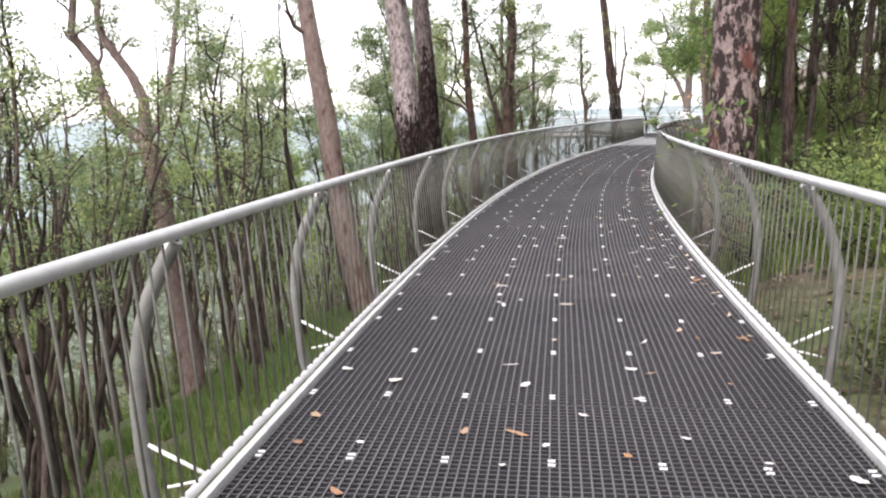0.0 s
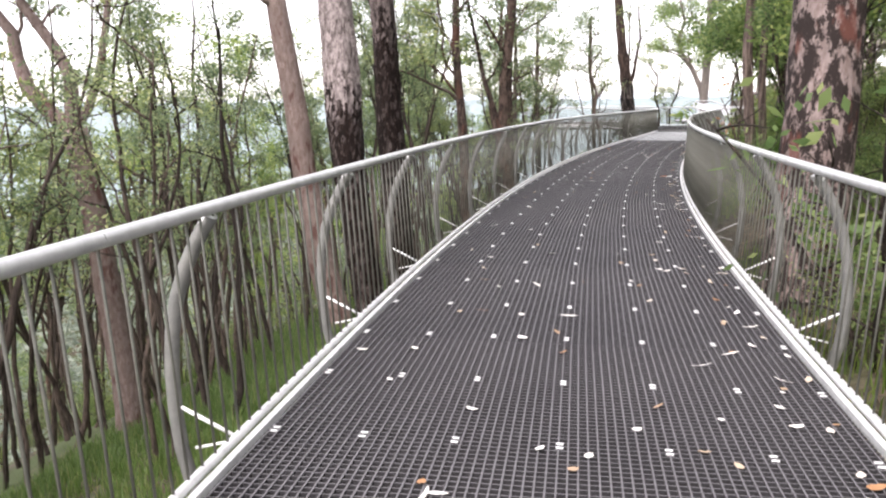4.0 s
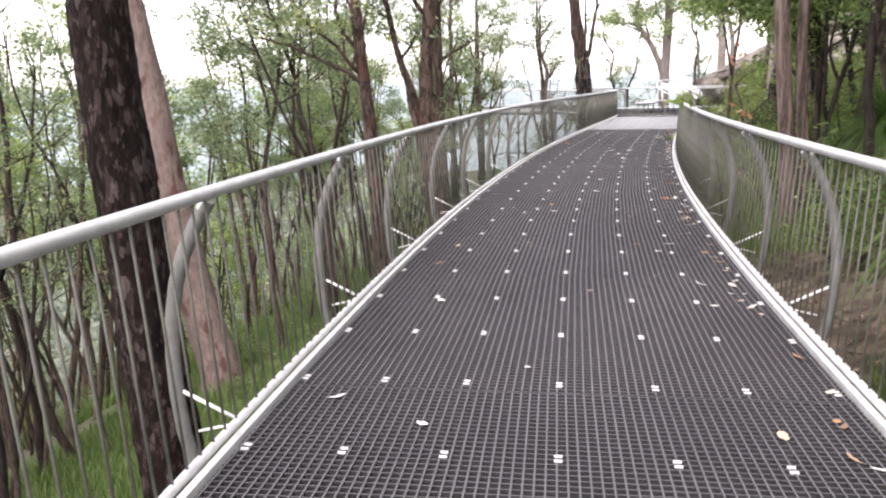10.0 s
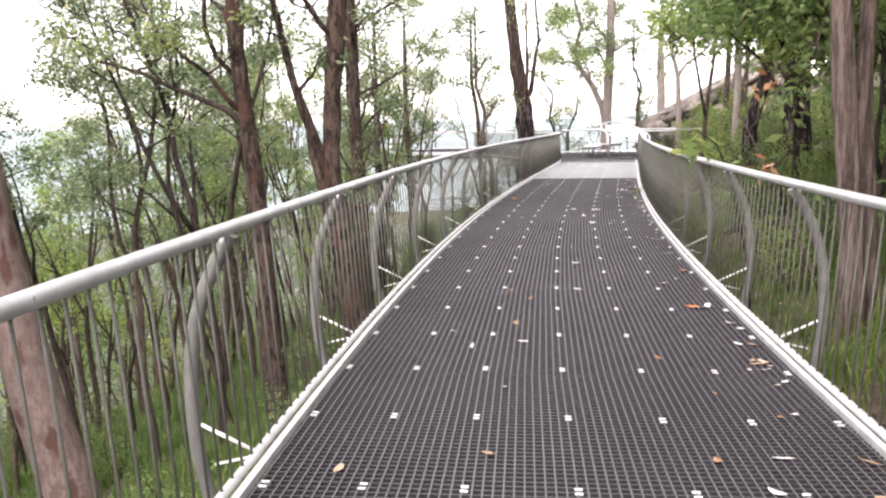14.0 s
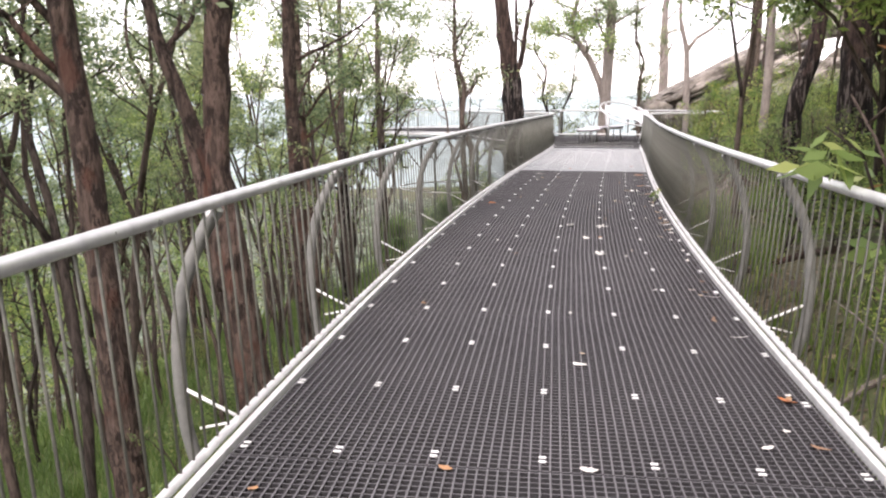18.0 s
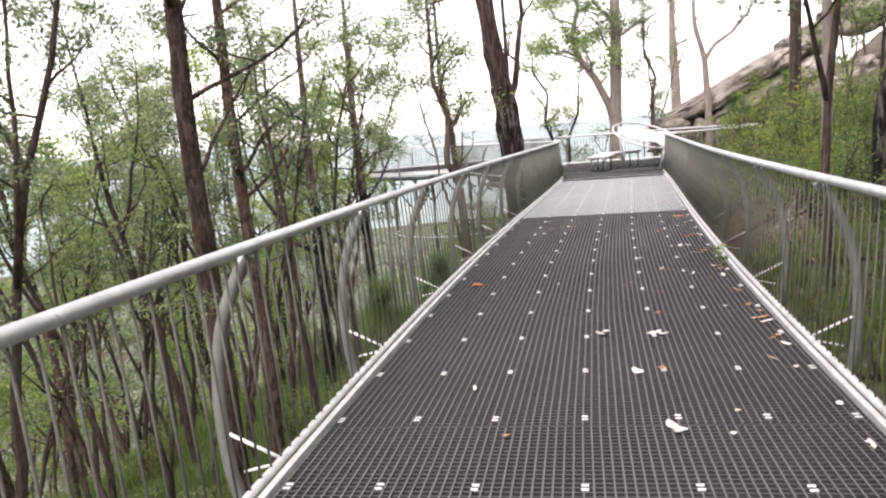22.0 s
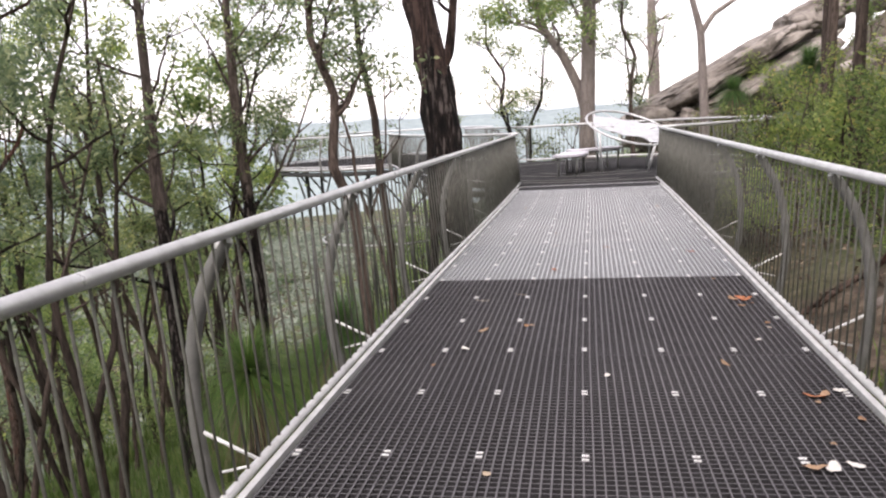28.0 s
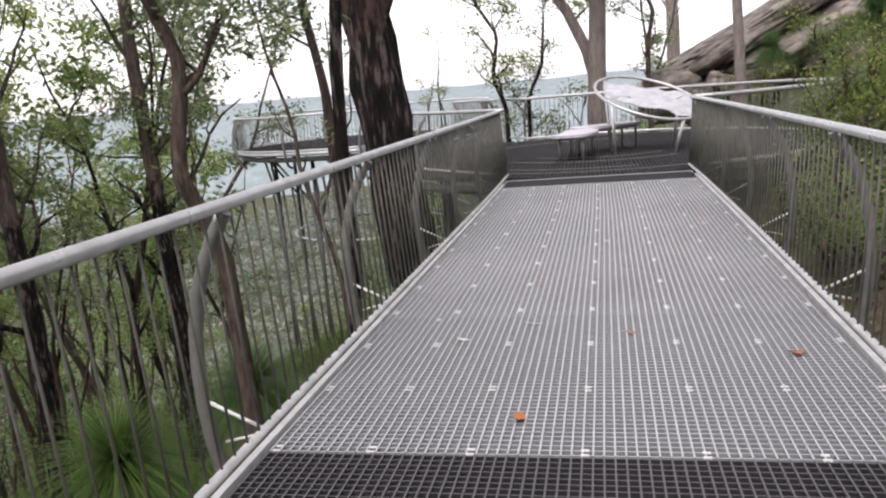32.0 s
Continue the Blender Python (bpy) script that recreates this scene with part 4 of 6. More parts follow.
OVERHANG = [tree_meshes(140 + i, h, r, low, br, 1.9, lv, 0.105, 0.5, BARK_THIN, LEAF_FRESH, 0.14) for i, (h, r, low, br, lv) in enumerate([(7.0, 0.07, 0.42, 7, 5200), (6.2, 0.06, 0.4, 7, 4800)])]


def shrub_meshes(seed, height, stems, leaves, size, leaf_mat, spread=0.32):
    rng = random.Random(seed)
    g, clumps = Geo(), []
    for i in range(stems):
        a = rng.uniform(0, 2 * math.pi)
        st = wander(rng, (0.12 * math.cos(a), 0.12 * math.sin(a), -0.2), (0.35 * math.cos(a), 0.35 * math.sin(a), 1), height * rng.uniform(0.7, 1.1), 7, 0.16, 0.05)
        rad = [0.024 * (1 - 0.75 * j / 7) + 0.004 for j in range(8)]
        g.tube(st, rad, 5)
        limbs(g, rng, st, rad, 0.2, 4, height * 0.3, clumps, 2, 0.5, 3, 0.6)
        clumps += st[4::2]
    return g.mesh("trunk", BARK_THIN, True), fast_mesh("crown", *foliage(rng, clumps, leaves, size, spread, 0.85), leaf_mat)


SHRUB = [shrub_meshes(80, 2.6, 4, 3000, 0.075, LEAF_SHRUB, 0.34), shrub_meshes(81, 3.4, 4, 3300, 0.08, LEAF_SHRUB, 0.38), shrub_meshes(82, 1.8, 5, 2400, 0.07, LEAF_FRESH, 0.28), shrub_meshes(83, 4.2, 3, 3400, 0.085, LEAF_FRESH, 0.42), shrub_meshes(84, 1.2, 5, 2000, 0.06, LEAF_SHRUB, 0.24)]
RAMP_BUSH = [shrub_meshes(85 + i, h, 4, n, 0.1, LEAF_BUSH, 0.34) for i, (h, n) in enumerate(((3.4, 2400), (2.6, 1900), (4.2, 2600)))]
THICKET = [shrub_meshes(180, 3.2, 4, 1500, 0.13, LEAF_SHRUB, 0.46), shrub_meshes(181, 4.4, 3, 1700, 0.14, LEAF_FRESH, 0.52), shrub_meshes(182, 5.4, 3, 1800, 0.14, LEAF_SHRUB, 0.58)]
BROADLEAF = [shrub_meshes(190, 2.7, 2, 150, 0.17, LEAF_FRESH, 0.26)]


def special(name, label, ctl, height, bark_mat, seed, low=0.6, branches=7, reach=2.6, leaves=2600, sides=20, rough=0.1, lean=(0.0, 0.0), thick=0.35, twigs=3, tip=0.45, scales=0.0):
    """A tree whose trunk runs through a few (x, y, z, radius) from below upwards, goes down to the ground and up to its height."""
    rng = random.Random(seed)
    zs, xs, ys, rs = ([c[k] for c in ctl] for k in (2, 0, 1, 3))
    gz = bumpy(xs[0], ys[0])
    n = 300 if scales else 36
    sides = 88 if scales else sides
    spine, radii = [], []
    for i in range(n + 1):
        f = i / n
        z = gz - 0.5 + (height + 0.5) * (0.4 * f + 0.6 * f**3 if scales else f)
        over = max(0.0, z - zs[-1])
        r = float(np.interp(z, zs, rs)) * (1 - (1 - tip) * min(1.0, over / max(0.1, gz + height - zs[-1])))
        spine.append(Vector((float(np.interp(z, zs, xs)) + lean[0] * over + 0.05 * noise.noise((seed * 3.1, 0, z * 0.45)), float(np.interp(z, zs, ys)) + lean[1] * over + 0.05 * noise.noise((0, seed * 2.7, z * 0.45)), z)))
        radii.append(r * (1 + 0.4 * math.exp(-i * 0.8 * 36 / n)))
    base = Vector((spine[0].x, spine[0].y, gz))
    t = thing(name, label, "tree", base)
    g, clumps = Geo(), []
    spine = [p - base for p in spine]
    g.tube(spine, radii, sides, rough=rough, seed=seed)
    if scales:
        for i, q in enumerate(g.v):
            mid = spine[min(i // sides, n)]
            d = Vector(q) - mid
            w = Vector((q[0] * 26, q[1] * 26, q[2] * 13)) + noise.noise_vector(Vector(q) * 6) * 1.4
            near, where = noise.voronoi(w)
            d *= 1 + (scales * (0.6 * noise.noise(where[0] * 5.3) + 0.35 - 1.1 * max(0, 0.3 - near[1] + near[0]))) / max(d.length, 0.02)
            g.v[i] = tuple(mid + d)
    limbs(g, rng, spine, radii, low, branches, reach, clumps, twigs, 0.7, 8, thick)
    clumps.append(spine[-1])
    part("trunk", g, bark_mat, t, smooth=True)
    part("crown", fast_mesh("crown", *foliage(rng, clumps, int(leaves * 1.5), 0.085, 0.46), LEAF), None, t)
    return t, spine, radii, base


special("gum_tree", "thick gum tree, scaly grey bark charred black below", [(0.2, 11.3, -1.2, 0.155), (0.02, 11.3, 0.3, 0.142), (-0.02, 11.32, 0.6, 0.148), (-0.06, 11.35, 1.0, 0.168), (-0.08, 11.4, 1.5, 0.176), (-0.12, 11.45, 2.05, 0.16), (-0.25, 11.6, 3.6, 0.145)], 15, BARK_CHAR, 1, scales=0.022)
special("gum_tree", "gum tree with dark scaly bark beside the railing", [(0.23, 13.6, -1.1, 0.185), (0.19, 13.6, 0.0, 0.172), (0.14, 13.62, 1.2, 0.165), (0.1, 13.65, 2.1, 0.145)], 15, BARK_CHAR2, 2, lean=(-0.06, 0), scales=0.018)
special("gum_tree", "smooth pink-barked leaning gum tree", [(-3.1, 26.6, -5.2, 0.45), (-3.66, 26.6, -2.4, 0.4), (-3.95, 26.6, -0.46, 0.35), (-4.1, 26.6, 1.3, 0.33), (-4.3, 26.5, 3.0, 0.31)], 16, BARK_PINK, 3, rough=0.04, lean=(-0.14, 0))
special("gum_tree", "big gum tree with peeling pink, black and rust bark", [(4.6, 11.8, -0.5, 0.36), (4.65, 11.8, 0.9, 0.345), (4.71, 11.85, 2.6, 0.33)], 17, BARK_PATCH, 4, rough=0.05)
ironbark, *_ = special("gum_tree", "dark ironbark close beside the ramp's railing", [(7.72, 37.5, -0.8, 0.29), (7.55, 37.5, 0.5, 0.26), (7.46, 37.5, 1.3, 0.262), (7.4, 37.5, 2.0, 0.25), (7.22, 37.5, 3.1, 0.2), (7.04, 37.5, 4.5, 0.18)], 14, BARK_DARK, 5, rough=0.26, lean=(-0.1, 0))
special("gum_tree", "tall brown gum tree behind the lookout", [(13.8, 49.16, 0.4, 0.235), (13.96, 49.11, 4.7, 0.205)], 15, BARK_PALE, 6, low=0.3, branches=14, reach=3.0, leaves=7000, rough=0.03)
special("gum_tree", "slim straight stringybark on the uphill side", [(6.52, 19.2, -0.3, 0.105), (6.46, 19.25, 0.9, 0.1), (6.38, 19.32, 2.4, 0.09)], 13, BARK_STRINGY, 7, low=0.55, rough=0.05)
special("gum_tree", "slim pale stringybark beside its darker neighbour", [(6.85, 19.4, -0.2, 0.08), (6.73, 19.5, 1.7, 0.07)], 12, BARK_STRINGY, 17, low=0.6, rough=0.05)
special("gum_tree", "dark crooked ironbark on the uphill side", [(10.78, 29.4, -0.1, 0.155), (10.78, 29.4, 1.1, 0.15), (10.86, 29.4, 1.55, 0.15), (11.06, 29.4, 2.1, 0.13), (11.2, 29.4, 3.2, 0.115)], 10, BARK_DARK, 9, low=0.4, rough=0.16, leaves=4200)
special("gum_tree", "thick dark ironbark on the bank behind the crooked one", [(11.5, 28.65, 0.0, 0.27), (11.42, 28.7, 1.8, 0.25), (11.4, 28.7, 3.0, 0.22)], 12, BARK_DARK, 45, low=0.4, branches=9, rough=0.24, leaves=4200)
special("gum_tree", "slim brown gum leaning on the bank", [(13.38, 36.1, 0.0, 0.095), (13.45, 36.1, 3.0, 0.08)], 9, BARK_THIN, 49, low=0.45, branches=7, leaves=2400, sides=10, rough=0.08)
special("gum_tree", "slim grey gum trunk on the bank", [(12.12, 32.9, 0.0, 0.1), (12.16, 32.9, 3.0, 0.085)], 11, BARK_PALE, 46, low=0.4, branches=8, leaves=3600, sides=12, rough=0.06)
special("gum_tree", "thin dark gum trunk behind the patchy gum", [(5.58, 12.2, -0.6, 0.085), (5.62, 12.2, 2.8, 0.07)], 11, BARK_MID, 47, low=0.4, branches=8, leaves=3000, sides=12, rough=0.1)
reddish, *_ = special("gum_tree", "reddish gum tree on the downhill side", [(0.98, 23.5, -3.0, 0.16), (0.88, 23.5, -0.5, 0.135), (0.8, 23.5, 1.2, 0.115), (0.65, 23.5, 2.6, 0.1)], 12, BARK_MID, 11, low=0.4, branches=12, leaves=5600, rough=0.16)
fluted, *_ = special("gum_tree", "reddish fluted gum tree beside the railing", [(2.15, 23.9, -2.2, 0.21), (2.06, 23.9, -1.3, 0.18), (1.92, 23.95, 0.0, 0.15), (1.83, 24.0, 0.65, 0.122), (1.83, 24.05, 1.4, 0.118), (1.9, 24.05, 2.2, 0.12), (2.03, 24.05, 3.5, 0.12)], 13, BARK_MID, 12, low=0.42, branches=12, rough=0.3, leaves=5600)
special("gum_tree", "slim gum tree with bare dead branches", [(2.83, 39.5, -2.0, 0.13), (2.83, 39.5, 1.2, 0.10)], 10, BARK_BURNT, 13, low=0.38, branches=13, reach=2.2, leaves=6500, rough=0.16)
special("gum_tree", "slim gum tree with a dark lower trunk", [(4.1, 42.1, -2.0, 0.14), (3.97, 42.1, 2.0, 0.105)], 10, BARK_BURNT, 14, low=0.36, branches=13, reach=2.2, leaves=6500, rough=0.16)
special("gum_tree", "thin crooked gum sapling near the railing", [(6.1, 35.3, -2.0, 0.075), (6.0, 35.3, 0.3, 0.068), (5.75, 35.3, 0.9, 0.062), (5.85, 35.4, 1.7, 0.055), (5.6, 35.4, 2.4, 0.045)], 7.5, BARK_THIN, 15, low=0.56, reach=1.3, leaves=2000, sides=10, branches=10, thick=0.6)
special("gum_tree", "thin crooked gum near the platform", [(7.0, 43.4, -1.5, 0.10), (6.85, 43.4, 1.5, 0.085), (6.6, 43.4, 3.0, 0.07)], 9, BARK_THIN, 16, low=0.66, reach=1.5, leaves=2600, branches=10, sides=10)


def add_limb(t, path, r, seed, mat, label, leaves=0, branches=4, leaf_mat=LEAF, reach=1.3):
    """A limb of its own through the given places, in world metres."""
    rng = random.Random(seed)
    pts = [Vector(p) - t.location for p in path]
    fine = [pts[i].lerp(pts[i + 1], k / 4) + Vector((0.03 * noise.noise((seed, i + k / 4, 1)), 0, 0)) for i in range(len(pts) - 1) for k in range(4)] + [pts[-1]]
    rr = [r * (1 - 0.65 * i / (len(fine) - 1)) + 0.004 for i in range(len(fine))]
    g, clumps = Geo(), []
    g.tube(fine, rr, 12, rough=0.1, seed=seed)
    if branches:
        limbs(g, rng, fine, rr, 0.45, branches, reach, clumps, 3, 0.6, 6, 0.45)
    part("limb", g, mat, t, label, True)
    if leaves:
        part("crown", fast_mesh("crown", *foliage(rng, clumps + [fine[-1]], leaves, 0.11, 0.45), leaf_mat), None, t)


add_limb(ironbark, [(7.42, 37.48, 1.9), (7.62, 37.4, 2.35), (7.7, 37.35, 2.95), (7.86, 37.3, 3.9), (7.75, 37.3, 5.2)], 0.085, 3, BARK_DARK, "dark side stem", 600)
add_limb(fluted, [(1.84, 24.0, 0.6), (1.68, 24.0, 1.02), (1.46, 24.0, 1.66), (1.34, 24.0, 2.05), (1.15, 24.0, 3.0), (0.8, 24.0, 4.6)], 0.085, 4, BARK_MID, "pinkish leaning limb", 1400)
add_limb(fluted, [(1.92, 23.95, -0.4), (1.78, 24.05, 0.3), (1.62, 24.15, 0.9), (1.53, 24.25, 1.36)], 0.15, 5, BARK_MID, "dark broken limb stump", 0, 0)
add_limb(reddish, [(0.79, 23.5, 1.35), (0.5, 23.4, 1.65), (0.05, 23.3, 1.85), (-0.45, 23.2, 2.1), (-0.95, 23.1, 2.25)], 0.04, 6, BARK_THIN, "thin dark side branch", 500)
special("gum_tree", "slim reddish-brown gum leaning over the slope", [(2.3, 29.0, -2.6, 0.13), (2.22, 29.0, 0.0, 0.115), (2.19, 29.0, 1.5, 0.105), (2.17, 29.05, 3.0, 0.095)], 11, BARK_MID, 41, low=0.42, branches=11, leaves=5200, sides=12, rough=0.12)
bank_fork, *_ = special("gum_tree", "slim brown gum forking low on the bank", [(9.12, 28.0, -0.6, 0.05), (9.05, 28.0, 0.6, 0.043), (9.1, 28.0, 1.5, 0.04), (9.25, 28.0, 2.6, 0.033)], 8, BARK_THIN, 44, low=0.6, branches=5, reach=1.3, leaves=900, sides=10, thick=0.6)
add_limb(bank_fork, [(9.1, 28.0, 1.45), (9.0, 28.0, 1.9), (8.85, 28.0, 2.6), (8.8, 28.0, 3.8)], 0.03, 8, BARK_THIN, "second stem", 500)
special("gum_tree", "slim grey-brown gum on the downhill slope", [(2.25, 32.8, -2.8, 0.115), (2.12, 33.0, 0.5, 0.1), (2.04, 33.1, 2.2, 0.09)], 11, BARK_MID, 42, low=0.42, branches=11, leaves=5200, sides=12, rough=0.1)
special("gum_tree", "thin dark gum stem beside the ironbark", [(6.95, 35.4, -1.6, 0.062), (6.97, 35.4, 0.7, 0.055), (7.0, 35.4, 1.6, 0.05), (7.05, 35.4, 2.4, 0.045)], 8, BARK_DARK, 43, low=0.8, branches=3, reach=0.8, leaves=260, sides=10, thick=0.6)


lookout_fork, *_ = special("gum_tree", "forked brown gum beside the lookout railing", [(16.0, 45.9, -0.2, 0.13), (15.98, 45.9, 1.9, 0.115), (15.9, 45.9, 3.3, 0.1), (15.6, 45.9, 4.4, 0.07)], 9, BARK_PALE, 31, low=0.55, branches=5, leaves=1300, rough=0.06)
add_limb(lookout_fork, [(15.9, 45.9, 3.2), (16.3, 45.9, 3.75), (16.9, 45.9, 4.1), (17.5, 45.9, 4.7), (18.0, 46, 5.8)], 0.075, 7, BARK_PALE, "spreading side limb", 700)
special("gum_tree", "thin crooked gum beyond the lookout", [(16.0, 50.9, -0.5, 0.085), (15.95, 50.9, 2.2, 0.07), (16.15, 50.9, 3.1, 0.06), (15.7, 50.9, 4.0, 0.05)], 8, BARK_THIN, 32, low=0.42, branches=12, leaves=3000, sides=10, reach=1.4)
special("gum_tree", "pale gum trunk behind the rocks", [(20.3, 58.6, -3.0, 0.3), (20.1, 58.6, 4.0, 0.23)], 13, BARK_PALE, 33, low=0.6, leaves=1300, sides=12, rough=0.03)
special("gum_tree", "gnarled little tree beyond the lookout railing", [(11.4, 48.8, -2.0, 0.07), (11.3, 48.8, 0.8, 0.06), (11.0, 48.8, 1.6, 0.055), (11.2, 48.8, 2.6, 0.045), (10.7, 48.8, 3.4, 0.04)], 6.5, BARK_DARK, 34, low=0.5, branches=9, leaves=2600, sides=8, reach=1.2, thick=0.6)
special("gum_tree", "gnarled little tree beyond the lookout railing", [(12.1, 49.6, -2.0, 0.06), (12.1, 49.6, 1.0, 0.05), (12.5, 49.6, 1.8, 0.045), (12.6, 49.6, 3.0, 0.03)], 5.8, BARK_DARK, 35, low=0.45, branches=8, leaves=1200, sides=8, reach=0.9, thick=0.6)
special("gum_tree", "rough brown gum on the bank above the ramp", [(15.4, 39.7, 0.5, 0.1), (15.45, 39.7, 3.5, 0.088)], 10, BARK_THIN, 36, low=0.5, leaves=1600, sides=12, rough=0.12)
special("gum_tree", "slim brown gum on the bank above the ramp", [(17.2, 42.5, 0.3, 0.10), (17.3, 42.5, 3.5, 0.085)], 9, BARK_THIN, 37, low=0.5, leaves=1300, sides=10)


def build_overhang(s, lat, seed, boughs, dead):
    """A young gum uphill whose boughs hang fresh leaves over the railing."""
    p = at(s, lat)
    t, *_ = special("gum_tree", "young gum hanging fresh green boughs over the railing", [(p.x, p.y, -0.5, 0.055), (p.x - 0.08, p.y, 1.6, 0.048), (p.x - 0.2, p.y + 0.1, 3.2, 0.04)], 6.5, BARK_THIN, seed, low=0.5, branches=9, reach=1.3, leaves=3600, sides=8, thick=0.5)
    for k, (bs, bl, bz) in enumerate(boughs):
        q, z0 = at(bs, bl, bz), 1.3 + 0.35 * (k % 4)
        root = Vector((p.x - 0.08, p.y, z0))
        bend = [root.lerp(q, f) + Vector((0, 0, 0.75 * math.sin(math.pi * f) ** 0.8)) for f in (0, 0.3, 0.55, 0.8, 1)]
        add_limb(t, bend, 0.022, seed + k, BARK_THIN, "bough bent towards the walkway", 1500, 7, LEAF_FRESH, 0.75)
    if dead:
        rng = random.Random(seed)
        spots = [at(ds, dl, dz) - t.location for ds, dl, dz in dead]
        part("dead_leaves", fast_mesh("dead_leaves", *foliage(rng, spots, 22, 0.12, 0.14), LEAF_DEAD), None, t, "a few dead orange leaves")


def build_broad_sprig():
    """A young plant whose stem leans over the handrail with a few large leaves."""
    foot = at(20.6, 1.9)
    t = thing("shrub", "young plant leaning large bright green leaves over the handrail", "shrub", (foot.x, foot.y, bumpy(foot.x, foot.y)), "broad-leaved plants")
    ways = [Vector((0, 0, -0.1)), at(20.55, 1.8, 0.0) - t.location, at(20.45, 1.62, 0.75) - t.location, at(20.38, 1.45, 1.15) - t.location, at(20.3, 1.25, 1.28) - t.location]
    g = Geo()
    g.tube(ways, [0.014, 0.012, 0.009, 0.007, 0.004], 6)
    part("stem", g, BARK_THIN, t, smooth=True)
    rng = random.Random(19)
    spots = [at(20.3, 1.24, 1.22), at(20.32, 1.3, 1.12), at(20.36, 1.36, 1.2), at(20.42, 1.58, 0.7), at(20.4, 1.6, 0.9)]
    part("crown", fast_mesh("crown", *foliage(rng, [q - t.location for q in spots], 30, 0.17, 0.15), LEAF_FRESH), None, t)


def build_forked():
    """The pink forked gum whose bare limbs curve apart above the railing."""
    t, spine, radii, base = special("gum_tree", "pink forked gum tree with bare curving limbs", [(-7.9, 22.6, -6.2, 0.38), (-8.1, 22.6, -4.0, 0.33), (-8.28, 22.6, -1.9, 0.3), (-8.48, 22.6, -0.2, 0.3), (-8.72, 22.6, 1.0, 0.3)], 7.9, BARK_PINK, 8, low=0.97, branches=1, reach=0.4, leaves=30, rough=0.04, tip=0.9)
    rng = random.Random(88)
    g, clumps = Geo(), []
    top = spine[-1]
    for path, r in (([(-0.45, 0, 0.3), (-1.05, 0, 1.0), (-1.3, 0.1, 1.7), (-1.35, 0.1, 2.3), (-1.9, 0, 3.1), (-1.7, 0, 4.3), (-1.4, 0, 5.3)], 0.21), ([(0.0, 0, 0.6), (-0.02, 0.1, 1.25), (-0.3, 0.1, 1.9), (-1.0, 0, 3.0), (-1.1, 0, 3.7), (-0.8, 0, 4.9)], 0.19), ([(0.3, 0.2, 0.5), (0.6, 0.3, 1.3), (0.9, 0.3, 2.6), (1.15, 0.4, 4.2), (1.0, 0.4, 5.4)], 0.12)):
        pts = [top] + [top + Vector(p) for p in path]
        fine = [pts[i].lerp(pts[i + 1], k / 3) for i in range(len(pts) - 1) for k in range(3)] + [pts[-1]]
        rr = [r * (1 - 0.7 * i / (len(fine) - 1)) + 0.015 for i in range(len(fine))]
        g.tube(fine, rr, 10, rough=0.06, seed=5)
        limbs(g, rng, fine, rr, 0.5, 6, 1.5, clumps, 3, 0.6, 6, 0.4)
    part("limb", g, BARK_PINK, t, "bare curving pink limbs", True)
    part("crown", fast_mesh("crown", *foliage(rng, clumps, 3000, 0.12, 0.4), LEAF), None, t)


build_forked()
build_broad_sprig()
build_overhang(22.6, 3.4, 480, ((22.0, 1.9, 2.35), (23.6, 1.7, 2.6), (21.6, 2.6, 2.0), (23.2, 2.6, 2.1), (22.4, 3.1, 1.75), (24.2, 2.4, 2.9)), ((21.1, 1.85, 1.67), (21.3, 2.1, 1.75), (21.0, 2.0, 0.9), (21.8, 2.3, 0.8)))
build_overhang(26.6, 3.7, 500, ((26.4, 1.6, 2.6), (28.0, 2.0, 2.8), (25.1, 2.0, 2.5), (27.5, 2.9, 2.4), (25.4, 3.1, 2.2), (26.6, 2.4, 3.2)), ())
build_overhang(24.8, 5.0, 520, ((24.4, 3.2, 2.4), (25.8, 3.8, 2.6), (23.6, 4.0, 2.3), (24.6, 4.4, 1.9)), ())


def build_leaning_limb():
    t = thing("gum_tree", "gum tree leaning away behind the lookout", "tree", (13.95, 49.55, bumpy(13.95, 49.55)))
    rng = random.Random(91)
    z0 = -t.location.z
    pts = [Vector(p) for p in ((0.1, 0, -0.4), (0.05, 0, z0 + 1.0), (-0.25, 0, z0 + 2.1), (-0.7, 0.1, z0 + 3.1), (-1.25, 0.2, z0 + 3.9), (-1.5, 0.2, z0 + 4.7), (-1.2, 0.2, z0 + 5.8), (-1.6, 0.2, z0 + 7.2))]
    fine = [pts[i].lerp(pts[i + 1], k / 4) for i in range(len(pts) - 1) for k in range(4)] + [pts[-1]]
    rr = [0.19 * (1 - 0.65 * i / (len(fine) - 1)) for i in range(len(fine))]
    g, clumps = Geo(), []
    g.tube(fine, rr, 14, rough=0.04, seed=2)
    limbs(g, rng, fine, rr, 0.38, 15, 2.3, clumps, 3, 0.35, 7, 0.4)
    part("trunk", g, BARK_PALE, t, smooth=True)
    part("crown", fast_mesh("crown", *foliage(rng, clumps, 11000, 0.13, 0.8), LEAF_FRESH), None, t)


build_leaning_limb()

